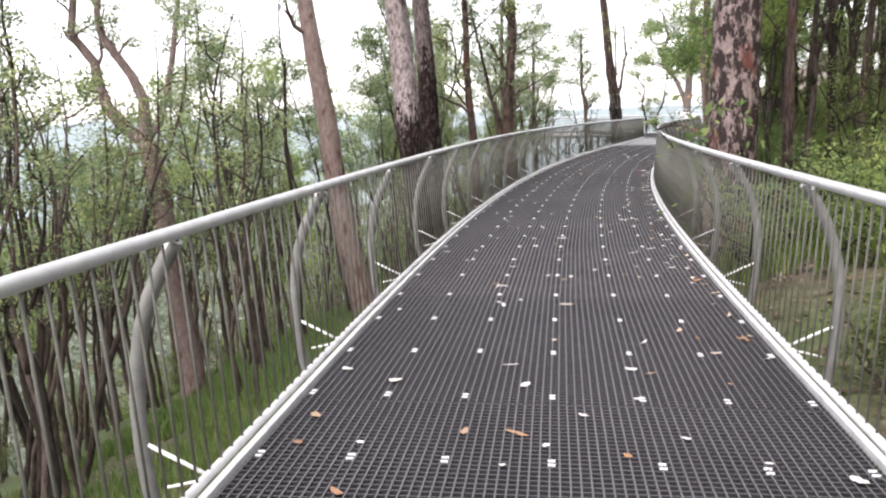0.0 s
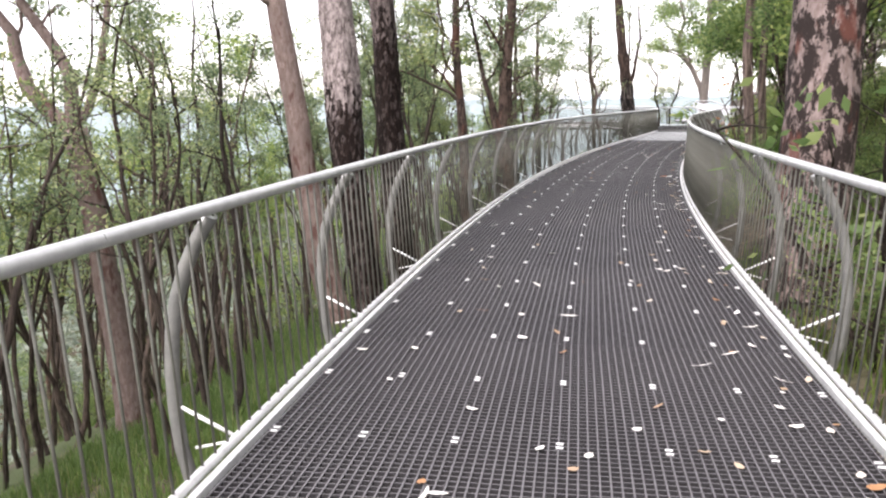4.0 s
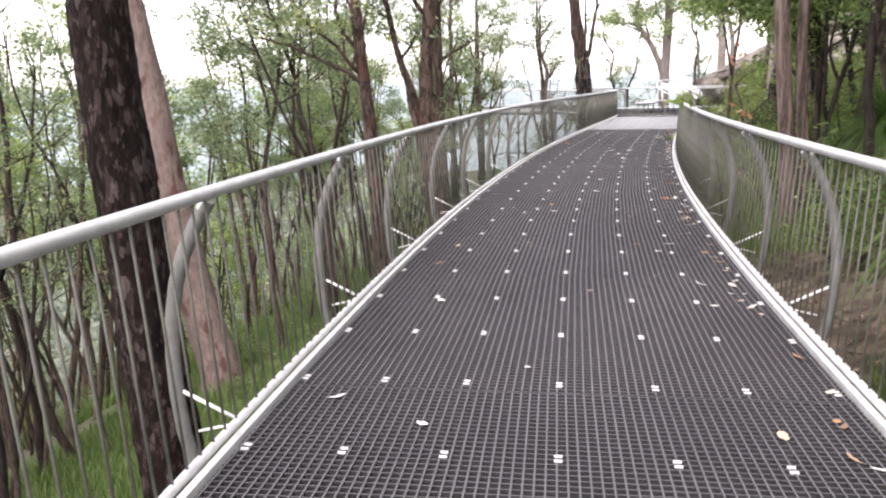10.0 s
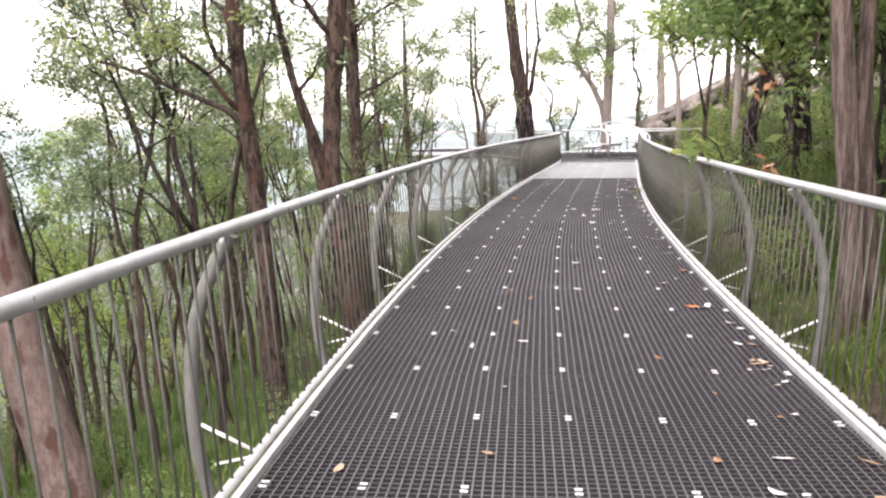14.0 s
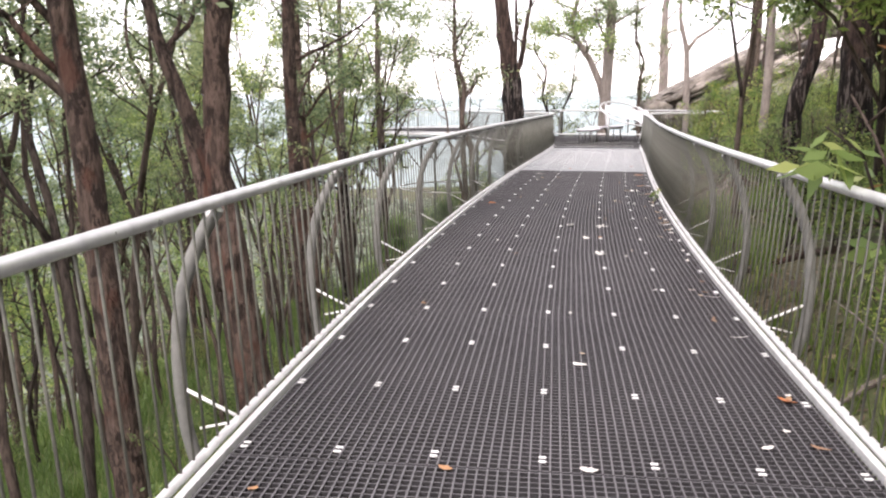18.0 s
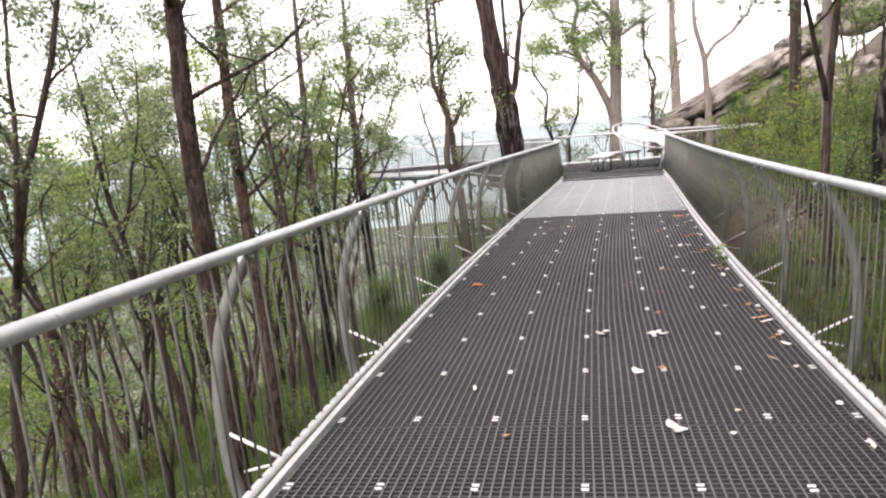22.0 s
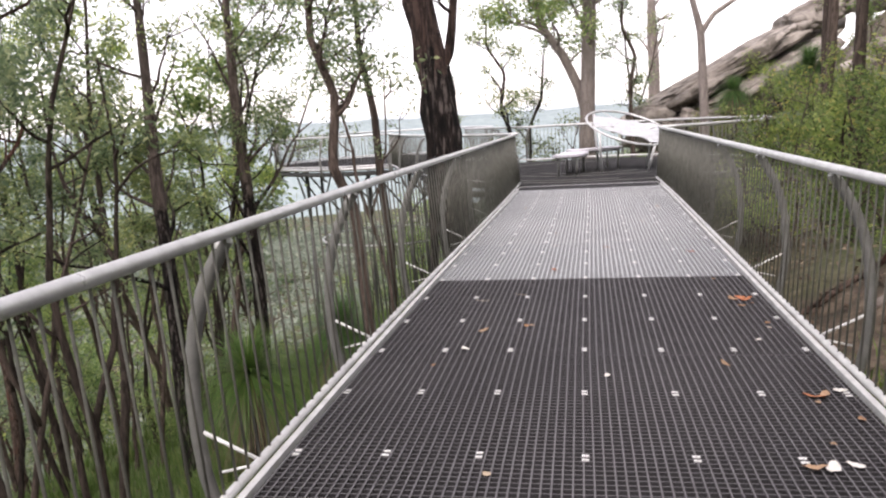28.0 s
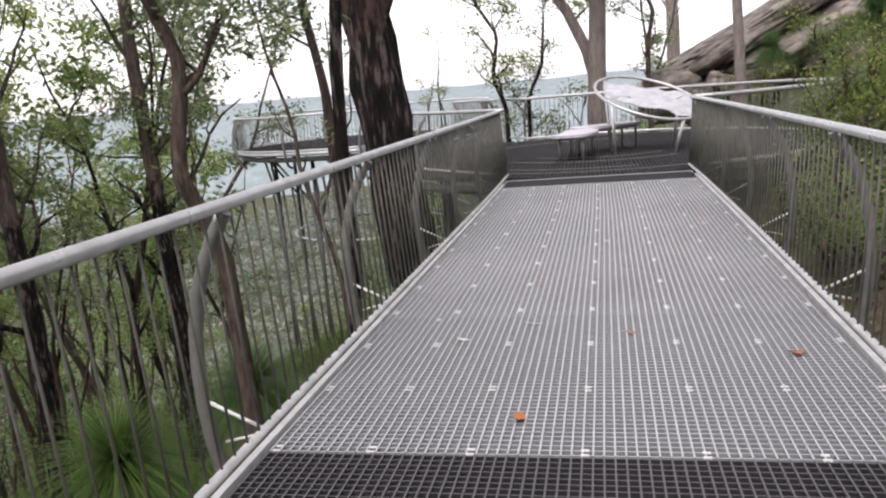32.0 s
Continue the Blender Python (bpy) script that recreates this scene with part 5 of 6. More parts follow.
# ---- the forest ----
TAKEN = [(-0.05, 11.4, 1.6), (0.1, 13.6, 1.5), (-4.0, 26.6, 2.0), (4.65, 11.8, 1.5), (7.4, 37.5, 1.5), (13.9, 49.2, 2), (6.6, 19.3, 1.2), (10.85, 29.4, 1.2), (11.45, 28.7, 1.0), (12.14, 32.9, 1.0), (13.4, 36.1, 0.9), (5.6, 12.2, 0.9), (8.28, 21.12, 1.0), (10.05, 24.68, 1.0), (0.8, 23.5, 1), (1.9, 24.0, 1), (2.2, 29.0, 1), (2.1, 33.0, 1), (6.97, 35.4, 0.8), (9.1, 28.0, 1.0), (2.8, 39.5, 1), (4, 42, 1), (5.8, 35.3, 1), (6.8, 43.4, 1), (-8.5, 22.6, 2.0), (4.25, 37.4, 1.8), (5.7, 38.0, 1.4)] + [(0.9 - 9.5 * f, 22.6 * f, 1.5) for f in (0.5, 0.58, 0.66, 0.74, 0.82, 0.9)]


# strips kept open, in which the pink leaning gum and the far platform stand clear of crowns
OPEN = [(2.2 - 6.1 * f, 10.9 + 15.6 * f, 1.5) for f in (0.3, 0.38, 0.46, 0.54, 0.62, 0.7, 0.78, 0.86, 0.94)] + [(1.6 - 5.5 * f, 8.4 + 18.2 * f, 1.2) for f in (0.55, 0.65, 0.75, 0.85, 0.93)] + [(4.9, 41.5, 1.2), (5.2, 43.6, 1.4), (5.8, 45.6, 1.5), (6.7, 46.4, 1.4), (5.6, 48.2, 1.6), (7.2, 49.2, 1.4), (4.4, 50.5, 1.6), (5.6, 39.4, 1.0)]


def free_spot(rng, lat0, lat1, s0, s1, gap):
    for _ in range(60):
        s, lat = rng.uniform(s0, s1), rng.uniform(lat0, lat1)
        p = at(s, lat)
        if (p - C1).length < R1 + 1.0 or (p - C2).length < R2 + 1.0:
            continue
        if all((p.x - x) ** 2 + (p.y - y) ** 2 > (max(r, gap)) ** 2 for x, y, r in TAKEN):
            TAKEN.append((p.x, p.y, gap))
            return p
    return None


def scatter(rng, count, pool, name, label, category, group, lat0, lat1, s0, s1, gap, sc=(0.85, 1.15), lean=4, top=None):
    for _ in range(count):
        p = free_spot(rng, lat0, lat1, s0, s1, gap)
        if p is None:
            continue
        tm, cm = pool[rng.randrange(len(pool))]
        size = rng.uniform(*sc)
        if top:
            tall = max(v.co.z for v in tm.vertices)
            size = min(1.35, max(0.45, (rng.uniform(*top) - bumpy(p.x, p.y)) / tall))
        turn, tilt = rng.uniform(0, 360), (rng.uniform(-lean, lean), rng.uniform(-lean, lean))
        if not any((p.x - x) ** 2 + (p.y - y) ** 2 < r * r for x, y, r in OPEN):
            plant(name, label, category, tm, cm, p.x, p.y, turn, size, group, 0.0, tilt)


rng = random.Random(5)
LEAFY, THIN, TALLEST = "slender gum tree with a thin leafy crown", "thin crooked gum sapling with few leaves", "tall stringybark gum on the downhill slope"
scatter(rng, 7, NEAR, "gum_sapling", LEAFY, "tree", "downhill gum trees", -9.5, -4.6, 16, 30, 1.8, lean=3, top=(3.5, 8.0))
scatter(rng, 3, NEAR, "gum_sapling", LEAFY, "tree", "downhill gum trees", -13, -8.5, 31, 47, 1.8, lean=3, top=(3.0, 7.0))
scatter(rng, 9, BARE, "gum_sapling", THIN, "tree", "downhill gum saplings", -8.5, -3.4, 18, 47, 0.8, lean=4, top=(1.0, 5.0))
scatter(rng, 14, SLIM, "gum_sapling", LEAFY, "tree", "downhill gum trees", -17, -8.5, 6, 52, 2.2, lean=3, top=(1.0, 6.5))
scatter(rng, 30, BARE, "gum_sapling", THIN, "tree", "downhill gum saplings", -15, -7, 2, 30, 0.8, lean=4, top=(-0.5, 3.0))
scatter(rng, 8, TALL, "gum_tree", TALLEST, "tree", "downhill tall gums", -30, -13, 6, 62, 3.4, top=(3.5, 9.0))
scatter(rng, 40, MIDWAY, "gum_sapling", LEAFY, "tree", "downhill gum trees", -30, -13, 4, 64, 2.0, top=(-2.5, 4.5))
scatter(rng, 30, BARE, "gum_sapling", THIN, "tree", "downhill gum saplings", -27, -13, 4, 40, 0.8, lean=4, top=(-2.0, 1.5))
scatter(rng, 36, TALL, "gum_tree", "tall gum tree down in the valley", "tree", "valley gums", -62, -28, 10, 95, 3.0, top=(-5.0, 4.0))
scatter(rng, 26, BARE, "gum_sapling", THIN, "tree", "downhill gum saplings", -14, -4.2, 27, 50, 0.7, lean=4, top=(-0.8, 2.2))
scatter(rng, 46, MIDWAY, "gum_sapling", "gum tree on the slope below the lookout", "tree", "gums below the lookout", -30, 14, 60, 100, 1.6, top=(-7.0, -0.8))
scatter(rng, 9, SHRUB[2::2], "shrub", "low green bush on the downhill slope", "shrub", "downhill bushes", -11, -5, 22, 46, 0.9, (0.5, 0.8))
scatter(rng, 26, SHRUB[2::2], "shrub", "low leafy bush beside the walkway", "shrub", "downhill bushes", -6.5, -2.6, 19, 38, 0.6, (0.4, 0.75))
scatter(rng, 30, BARE, "gum_sapling", THIN, "tree", "downhill gum saplings", -18, -6.5, 8, 25, 0.7, lean=4, top=(0.5, 5.5))
scatter(rng, 4, SLIM, "gum_sapling", LEAFY, "tree", "downhill gum trees", -19, -10, 10, 27, 2.2, lean=3, top=(0.5, 4.5))
# uphill side
scatter(rng, 17, SHRUB[:4], "shrub", "wispy green bush on the uphill side", "shrub", "uphill bushes", 3.0, 7.0, 2, 30, 0.9, (0.6, 1.0))
scatter(rng, 60, SHRUB[2::2], "shrub", "low green bush on the uphill bank", "shrub", "uphill bushes", 2.3, 6, 1, 46, 0.5, (0.5, 0.9))
scatter(rng, 22, SHRUB[2::2], "shrub", "green bush on the bank beside the ramp", "shrub", "uphill bushes", 2.8, 7, 31, 46, 0.8, (0.5, 0.85))
scatter(rng, 13, THICKET, "shrub", "tall dense bush on the uphill slope", "shrub", "uphill thicket", 5.5, 14, 3, 20, 1.0, (0.8, 1.2))
scatter(rng, 8, THICKET, "shrub", "tall dense bush on the uphill slope", "shrub", "uphill thicket", 6, 16, 19, 27, 1.3, (0.6, 0.95))
scatter(rng, 9, TALL, "gum_tree", "dark-trunked gum on the uphill slope", "tree", "uphill tall gums", 9.5, 18, 22, 33, 1.6, (0.5, 0.75))
scatter(rng, 34, SHRUB[2::2], "shrub", "low green bush on the hillside", "shrub", "hillside bushes", 5, 16, 18, 46, 0.8, (0.45, 0.85))
scatter(rng, 15, SLIM, "gum_sapling", "slender gum tree on the uphill side", "tree", "uphill gum trees", 3.6, 14, 8, 29, 1.3, (0.65, 1.05))
scatter(rng, 12, BARE, "gum_sapling", "thin crooked gum sapling on the uphill side", "tree", "uphill gum saplings", 3.0, 9, 8, 42, 0.9, (0.5, 0.85))
scatter(rng, 9, TALL, "gum_tree", "stringybark gum on the uphill side", "tree", "uphill tall gums", 10, 20, 10, 31, 2.4, (0.7, 1.0))
for i, (s, lat, sz) in enumerate(((20.5, 4.2, 1.15), (23.5, 4.0, 1.05), (16.5, 4.5, 1.1), (12.2, 6.0, 1.1), (18.5, 5.6, 1.25), (22.2, 5.8, 1.3), (10.2, 7.0, 1.2), (24.6, 6.2, 1.2), (13.6, 3.7, 0.85), (15.2, 3.4, 0.8), (19.6, 3.3, 0.9), (21.6, 3.15, 0.74), (17.0, 2.9, 0.72), (25.6, 4.6, 1.0), (27.2, 5.4, 1.1), (29.0, 6.4, 1.15), (26.4, 7.2, 1.3), (42.5, 6.2, 0.75), (44.5, 7.5, 0.8), (39.5, 7.0, 0.8), (36.5, 6.6, 0.7))):
    p = at(s, lat)
    plant("gum_sapling", "young gum tree hanging fresh leaves over the railing", "tree", *OVERHANG[i % 2], p.x, p.y, 77 * i, sz, "leafy uphill gums", 0.0, (0, -6))
for i, (s, lat, sz) in enumerate(((21.2, 2.8, 0.95), (10.0, 2.35, 0.95), (27.0, 2.7, 0.6))):
    p = at(s, lat)
    plant("shrub", "young plant with large bright green leaves", "shrub", *BROADLEAF[0], p.x, p.y, 130 * i, sz, "broad-leaved plants")
for i, (s, lat, k, sz) in enumerate(((40.2, 3.1, 0, 0.68), (38.3, 3.5, 1, 0.9), (36.3, 3.6, 0, 0.58), (41.8, 4.4, 0, 0.66), (37.6, 5.0, 2, 0.42), (39.6, 5.4, 0, 0.55), (34.4, 3.5, 1, 0.55), (40.9, 3.3, 1, 0.7))):
    p = at(s, lat)
    plant("shrub", "yellow-green bush leaning towards the ramp's railing", "shrub", *RAMP_BUSH[k], p.x, p.y, 101 * i, sz, "bushes beside the ramp")
scatter(rng, 5, NEAR, "gum_sapling", LEAFY, "tree", "downhill gum trees", -10, -5.5, 23, 33, 1.4, lean=3, top=(4.5, 8.5))
scatter(rng, 7, NEAR, "gum_sapling", LEAFY, "tree", "downhill gum trees", -15, -8, 32, 52, 1.4, lean=3, top=(4.0, 8.0))
scatter(rng, 10, SLIM, "gum_sapling", LEAFY, "tree", "downhill gum trees", -22, -10, 26, 58, 1.8, lean=3, top=(3.0, 8.0))
scatter(rng, 5, SLIM, "gum_sapling", LEAFY, "tree", "downhill gum trees", -19, -10, 12, 26, 1.8, lean=3, top=(2.5, 6.5))
scatter(rng, 7, SLIM, "gum_sapling", "slender gum tree on the bank above the ramp", "tree", "uphill gum trees", 6, 13, 31, 43, 1.6, (0.5, 0.75))
# young leafy gums whose crowns stand level with the handrail
YOUNG = [tree_meshes(210 + i, h, r, 0.62, 5, 1.2, int(lv * 0.7), 0.10, 0.42, BARK_THIN, LEAF_FRESH if i else LEAF, 0.16, 7) for i, (h, r, lv) in enumerate([(7.5, 0.05, 4200), (8.5, 0.056, 4600), (6.5, 0.044, 3600)])]
rng_young = random.Random(64)
YOUNGSTER = "young gum tree with a bushy light green crown"
scatter(rng_young, 7, YOUNG, "gum_sapling", YOUNGSTER, "tree", "young downhill gums", -16, -9, 34, 52, 1.2, lean=4, top=(0.8, 3.0))
scatter(rng_young, 9, YOUNG, "gum_sapling", YOUNGSTER, "tree", "young downhill gums", -16, -8.0, 8, 31, 1.4, lean=4, top=(1.0, 3.8))
# cover on the far slope and beside the walkway
rng_low = random.Random(12)
scatter(rng_low, 70, THICKET, "shrub", "dense green bush far down the slope", "shrub", "bushes down the slope", -34, -11, 32, 66, 0.8, (0.4, 0.75))
scatter(rng_low, 30, THICKET, "shrub", "dense green bush far down the slope", "shrub", "bushes down the slope", -30, -12, 12, 34, 0.9, (0.35, 0.6))
scatter(rng_low, 32, THICKET, "shrub", "dense green bush far down the slope", "shrub", "bushes down the slope", -24, -9, 33, 54, 0.5, (0.25, 0.5))
for i, (s, lat, k, sz) in enumerate(((22.2, -2.5, 2, 0.8), (23.0, -3.0, 0, 0.55), (21.4, -2.8, 2, 0.7), (24.1, -2.7, 4, 0.9), (16.6, -2.9, 2, 0.75), (17.6, -3.4, 0, 0.5))):
    p = at(s, lat)
    plant("shrub", "leafy dark green bush close below the walkway", "shrub", *SHRUB[k], p.x, p.y, 71 * i, sz, "downhill bushes")
scatter(rng_low, 4, SLIM, "gum_sapling", LEAFY, "tree", "downhill gum trees", -10.5, -6, 35, 44, 1.2, lean=3, top=(4.5, 7.5))
# behind the start
scatter(rng, 16, SLIM + TALL, "gum_tree", "gum tree behind the start of the walk", "tree", "gums behind", -16, 14, -26, -6, 2.5)
# small trees and bushes round the lookout
for x, y, k, sz, pool in ((9.9, 49.3, 2, 0.7, BARE), (17.4, 54.1, 2, 1.1, BARE), (12.5, 49.3, 0, 1.3, SHRUB), (13.0, 49.8, 2, 1.5, SHRUB), (20.4, 49.0, 2, 0.9, SHRUB), (17.6, 48.2, 4, 0.9, SHRUB), (21.0, 50.4, 2, 1.2, SHRUB), (23.2, 50.2, 0, 1.0, SHRUB), (16.6, 46.2, 4, 1.2, SHRUB)):
    tm, cm = pool[k]
    plant("gum_sapling" if pool is BARE else "shrub", "thin gnarled tree beside the lookout" if pool is BARE else "low green bush beside the lookout", "tree" if pool is BARE else "shrub", tm, cm, x, y, 57 * x, sz, "plants round the lookout")


def build_far_woods():
    """Crowns over the valley, with the haze put into their leaf colour."""
    vs, fs = [], []
    b = 0
    r2 = random.Random(6)
    for _ in range(2200):
        d, a = 70 + 420 * r2.random() ** 1.3, radians(r2.uniform(-78, 24))
        x, y = d * math.sin(a) + 5, d * math.cos(a) + 25
        z, r = float(ground_z(x, y)) + r2.uniform(5, 9), r2.uniform(2.5, 5) * (1 + d / 400)
        cl = [Vector((x + r2.gauss(0, r * 0.6), y + r2.gauss(0, r * 0.6), z + r2.gauss(0, r * 0.4))) for _ in range(6)]
        v, f = foliage(r2, cl, 85, 1.2 + d / 260, r * 0.42)
        vs.append(v)
        fs.append(f + b)
        b += len(v)
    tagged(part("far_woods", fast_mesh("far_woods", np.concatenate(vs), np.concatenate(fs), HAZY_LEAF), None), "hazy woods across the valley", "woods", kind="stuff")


build_far_woods()


# ---- grass, grass trees, rocks, fallen leaves ----
def blades(rng, spots, per, height, width, bend):
    v, f = [], []
    for x, y, z, sc in spots:
        for _ in range(per):
            a, h = rng.uniform(0, 2 * math.pi), height * sc * rng.uniform(0.5, 1.25)
            bx, by = x + rng.uniform(-0.12, 0.12), y + rng.uniform(-0.12, 0.12)
            dx, dy = math.cos(a), math.sin(a)
            wx, wy = -dy * width, dx * width
            o = bend * h * rng.uniform(0.4, 1.3)
            b = len(v)
            v += [(bx - wx, by - wy, z - 0.03), (bx + wx, by + wy, z - 0.03), (bx + dx * o * 0.4 + wx * 0.7, by + dy * o * 0.4 + wy * 0.7, z + h * 0.65), (bx + dx * o * 0.4 - wx * 0.7, by + dy * o * 0.4 - wy * 0.7, z + h * 0.65), (bx + dx * o, by + dy * o, z + h)]
            f += [(b, b + 1, b + 2, b + 3), (b + 3, b + 2, b + 4)]
    g = Geo()
    g.v, g.f = v, f
    return g


def grass_spots(rng, count, lat0, lat1, s0, s1, patchy=0.0):
    out = []
    while len(out) < count:
        p = at(rng.uniform(s0, s1), rng.uniform(lat0, lat1))
        if noise.noise((p.x * 0.22, p.y * 0.22, 7)) < patchy:
            continue
        out.append((p.x, p.y, bumpy(p.x, p.y), rng.uniform(0.7, 1.3)))
    return out


rng = random.Random(21)
tagged(part("grass", blades(rng, grass_spots(rng, 9000, -14, -1.5, -2, 28, -0.35), 6, 0.34, 0.010, 0.6), GRASS), "lush green grass on the slope below the walkway", "grass", kind="stuff")
tagged(part("grass", blades(rng, grass_spots(rng, 6500, -12, -1.5, 26, 48, -0.3), 6, 0.32, 0.009, 0.6), GRASS), "thin green grass on the lower slope", "grass", kind="stuff")
tagged(part("grass", blades(rng, grass_spots(rng, 4500, -7, -1.4, 12, 47, -0.9), 6, 0.3, 0.009, 0.6), GRASS), "green grass tufts close below the walkway", "grass", kind="stuff")
tagged(part("grass", blades(rng, grass_spots(rng, 3500, -14, -5, 16, 36, -0.9), 6, 0.34, 0.011, 0.6), GRASS), "green grass tufts down the slope", "grass", kind="stuff")
tagged(part("grass", blades(rng, grass_spots(rng, 5000, -28, -11, 30, 60, -0.6), 5, 0.5, 0.022, 0.6), GRASS), "coarse grass far down the slope", "grass", kind="stuff")
tagged(part("grass", blades(rng, grass_spots(rng, 5200, 1.5, 9, -1, 32, -0.2), 6, 0.3, 0.008, 0.6), GRASS), "patchy grass on the uphill bank", "grass", kind="stuff")
tagged(part("grass", blades(rng, grass_spots(rng, 1500, 1.5, 9, 32, 48, 0.0), 6, 0.28, 0.008, 0.6), GRASS), "sparse grass on the bank beside the ramp", "grass", kind="stuff")


LITTER = leaves_mat("brown_leaf_litter", [(0.055, 0.035, 0.024), (0.12, 0.08, 0.052), (0.21, 0.145, 0.095), (0.36, 0.27, 0.19)], 0.15)


def build_litter(seed, count, lat0, lat1, s0, s1, label):
    """Curled dead leaves lying about on the slope."""
    nrm = np.random.RandomState(seed)
    pos = []
    for s, lat in zip(nrm.uniform(s0, s1, count), nrm.uniform(lat0, lat1, count)):
        p = at(s, lat)
        pos.append((p.x, p.y, bumpy(p.x, p.y) + 0.03))
    pos = np.array(pos)
    a, ln = nrm.uniform(0, 2 * np.pi, count), nrm.uniform(0.05, 0.14, count)
    ax = np.stack([np.cos(a), np.sin(a), nrm.normal(0, 0.35, count)], 1) * ln[:, None]
    sd = np.stack([-np.sin(a), np.cos(a), nrm.normal(0, 0.5, count)], 1) * (ln * nrm.uniform(0.12, 0.25, count))[:, None]
    verts = np.stack([pos - ax * 0.5, pos + sd, pos + ax * 0.5, pos - sd], 1).reshape(-1, 3)
    tagged(part("leaf_litter", fast_mesh("leaf_litter", verts, np.arange(count * 4).reshape(-1, 4), LITTER), None), label, "leaf litter", kind="stuff")


build_litter(51, 16000, 1.4, 7.5, -2, 48, "brown dead leaves covering the uphill bank")
build_litter(52, 12000, -11, -1.4, 10, 48, "brown dead leaves on the downhill slope")


def build_fallen_branch(x, y, turn, length, r, seed, label):
    rng = random.Random(seed)
    t = thing("fallen_branch", label, "branch", (x, y, bumpy(x, y)), "fallen branches")
    a = radians(turn)
    n, pts = 8, []
    for i in range(n + 1):
        px, py = (i / n - 0.5) * length * math.cos(a) + rng.uniform(-0.05, 0.05), (i / n - 0.5) * length * math.sin(a) + rng.uniform(-0.05, 0.05)
        pts.append(Vector((px, py, bumpy(x + px, y + py) - t.location.z + r * 0.6)))
    g = Geo()
    g.tube(pts, [r * (1 - 0.6 * i / n) for i in range(n + 1)], 7, rough=0.15, seed=seed)
    part("limb", g, BARK_MID if seed % 2 else BARK_PALE, t, smooth=True)
    for k in (3, 5, 6):
        g = Geo()
        g.tube(wander(rng, pts[k], (rng.uniform(-1, 1), rng.uniform(-1, 1), 0.7), length * 0.25, 4, 0.25), [r * 0.4, r * 0.32, r * 0.25, r * 0.18, r * 0.1], 5)
        part("twig", g, BARK_MID if seed % 2 else BARK_PALE, t, smooth=True)


rng = random.Random(77)
for i in range(34):
    s, lat = rng.uniform(2, 44), rng.choice((rng.uniform(2.2, 6), rng.uniform(-9, -2.5)))
    p = at(s, lat)
    build_fallen_branch(p.x, p.y, rng.uniform(0, 180), rng.uniform(1.0, 3.2), rng.uniform(0.02, 0.06), 700 + i, "dead branch lying on the forest floor")
p = at(6.2, 3.3)
build_fallen_branch(p.x, p.y, 70, 3.4, 0.13, 801, "thick dark log lying beside the walkway")


def build_grass_tree(x, y, z, size, seed):
    rng = random.Random(seed)
    t = thing("grass_tree", "grass tree with a spiky green tuft and brown skirt", "grass tree", (x, y, bumpy(x, y)), "grass trees")
    top = z - t.location.z
    g = Geo()
    g.tube([(0, 0, -0.2), (0.03, 0, top * 0.5), (0, 0, top)], [0.14, 0.12, 0.11], 10, rough=0.2, seed=seed)
    part("trunk", g, BARK_DARK, t, smooth=True)
    for name, n, mat, lo, hi, droop in (("tuft", 1100, GRASS_TREE, -0.5, 1.35, 0.5), ("skirt", 200, SKIRT, -1.3, -0.5, 0.5)):
        v, f = [], []
        for _ in range(n):
            a, el = rng.uniform(0, 2 * math.pi), rng.uniform(lo, hi)
            d = Vector((math.cos(a) * math.cos(el), math.sin(a) * math.cos(el), math.sin(el)))
            w = Vector((-math.sin(a), math.cos(a), 0)) * 0.008
            ln = size * rng.uniform(0.7, 1.1)
            p = [Vector((0, 0, top)) + d * (ln * q) + Vector((0, 0, -droop * ln * q * q * (0.6 + 0.4 * math.cos(el)))) for q in (0, 0.35, 0.7, 1)]
            b = len(v)
            for q, pt in enumerate(p):
                v += [tuple(pt - w * (1 - q * 0.28)), tuple(pt + w * (1 - q * 0.28))]
            f += [(b + 2 * q, b + 2 * q + 1, b + 2 * q + 3, b + 2 * q + 2) for q in range(3)]
        part(name, fast_mesh(name, np.array(v), np.array(f), mat), None, t)


for i, (s, lat, z, size) in enumerate([(36.78, -5.17, -2.3, 1.3), (37.8, -4.0, -1.85, 1.0), (14.1, 2.45, 0.85, 0.95), (21.0, 3.9, 0.8, 0.9), (47.2, 5.6, 2.2, 0.9), (48.3, 9.5, 1.9, 1.1)]):
    p = at(s, lat)
    build_grass_tree(p.x, p.y, z, size, 300 + i)
build_grass_tree(18.8, 49.4, 1.75, 0.85, 330)


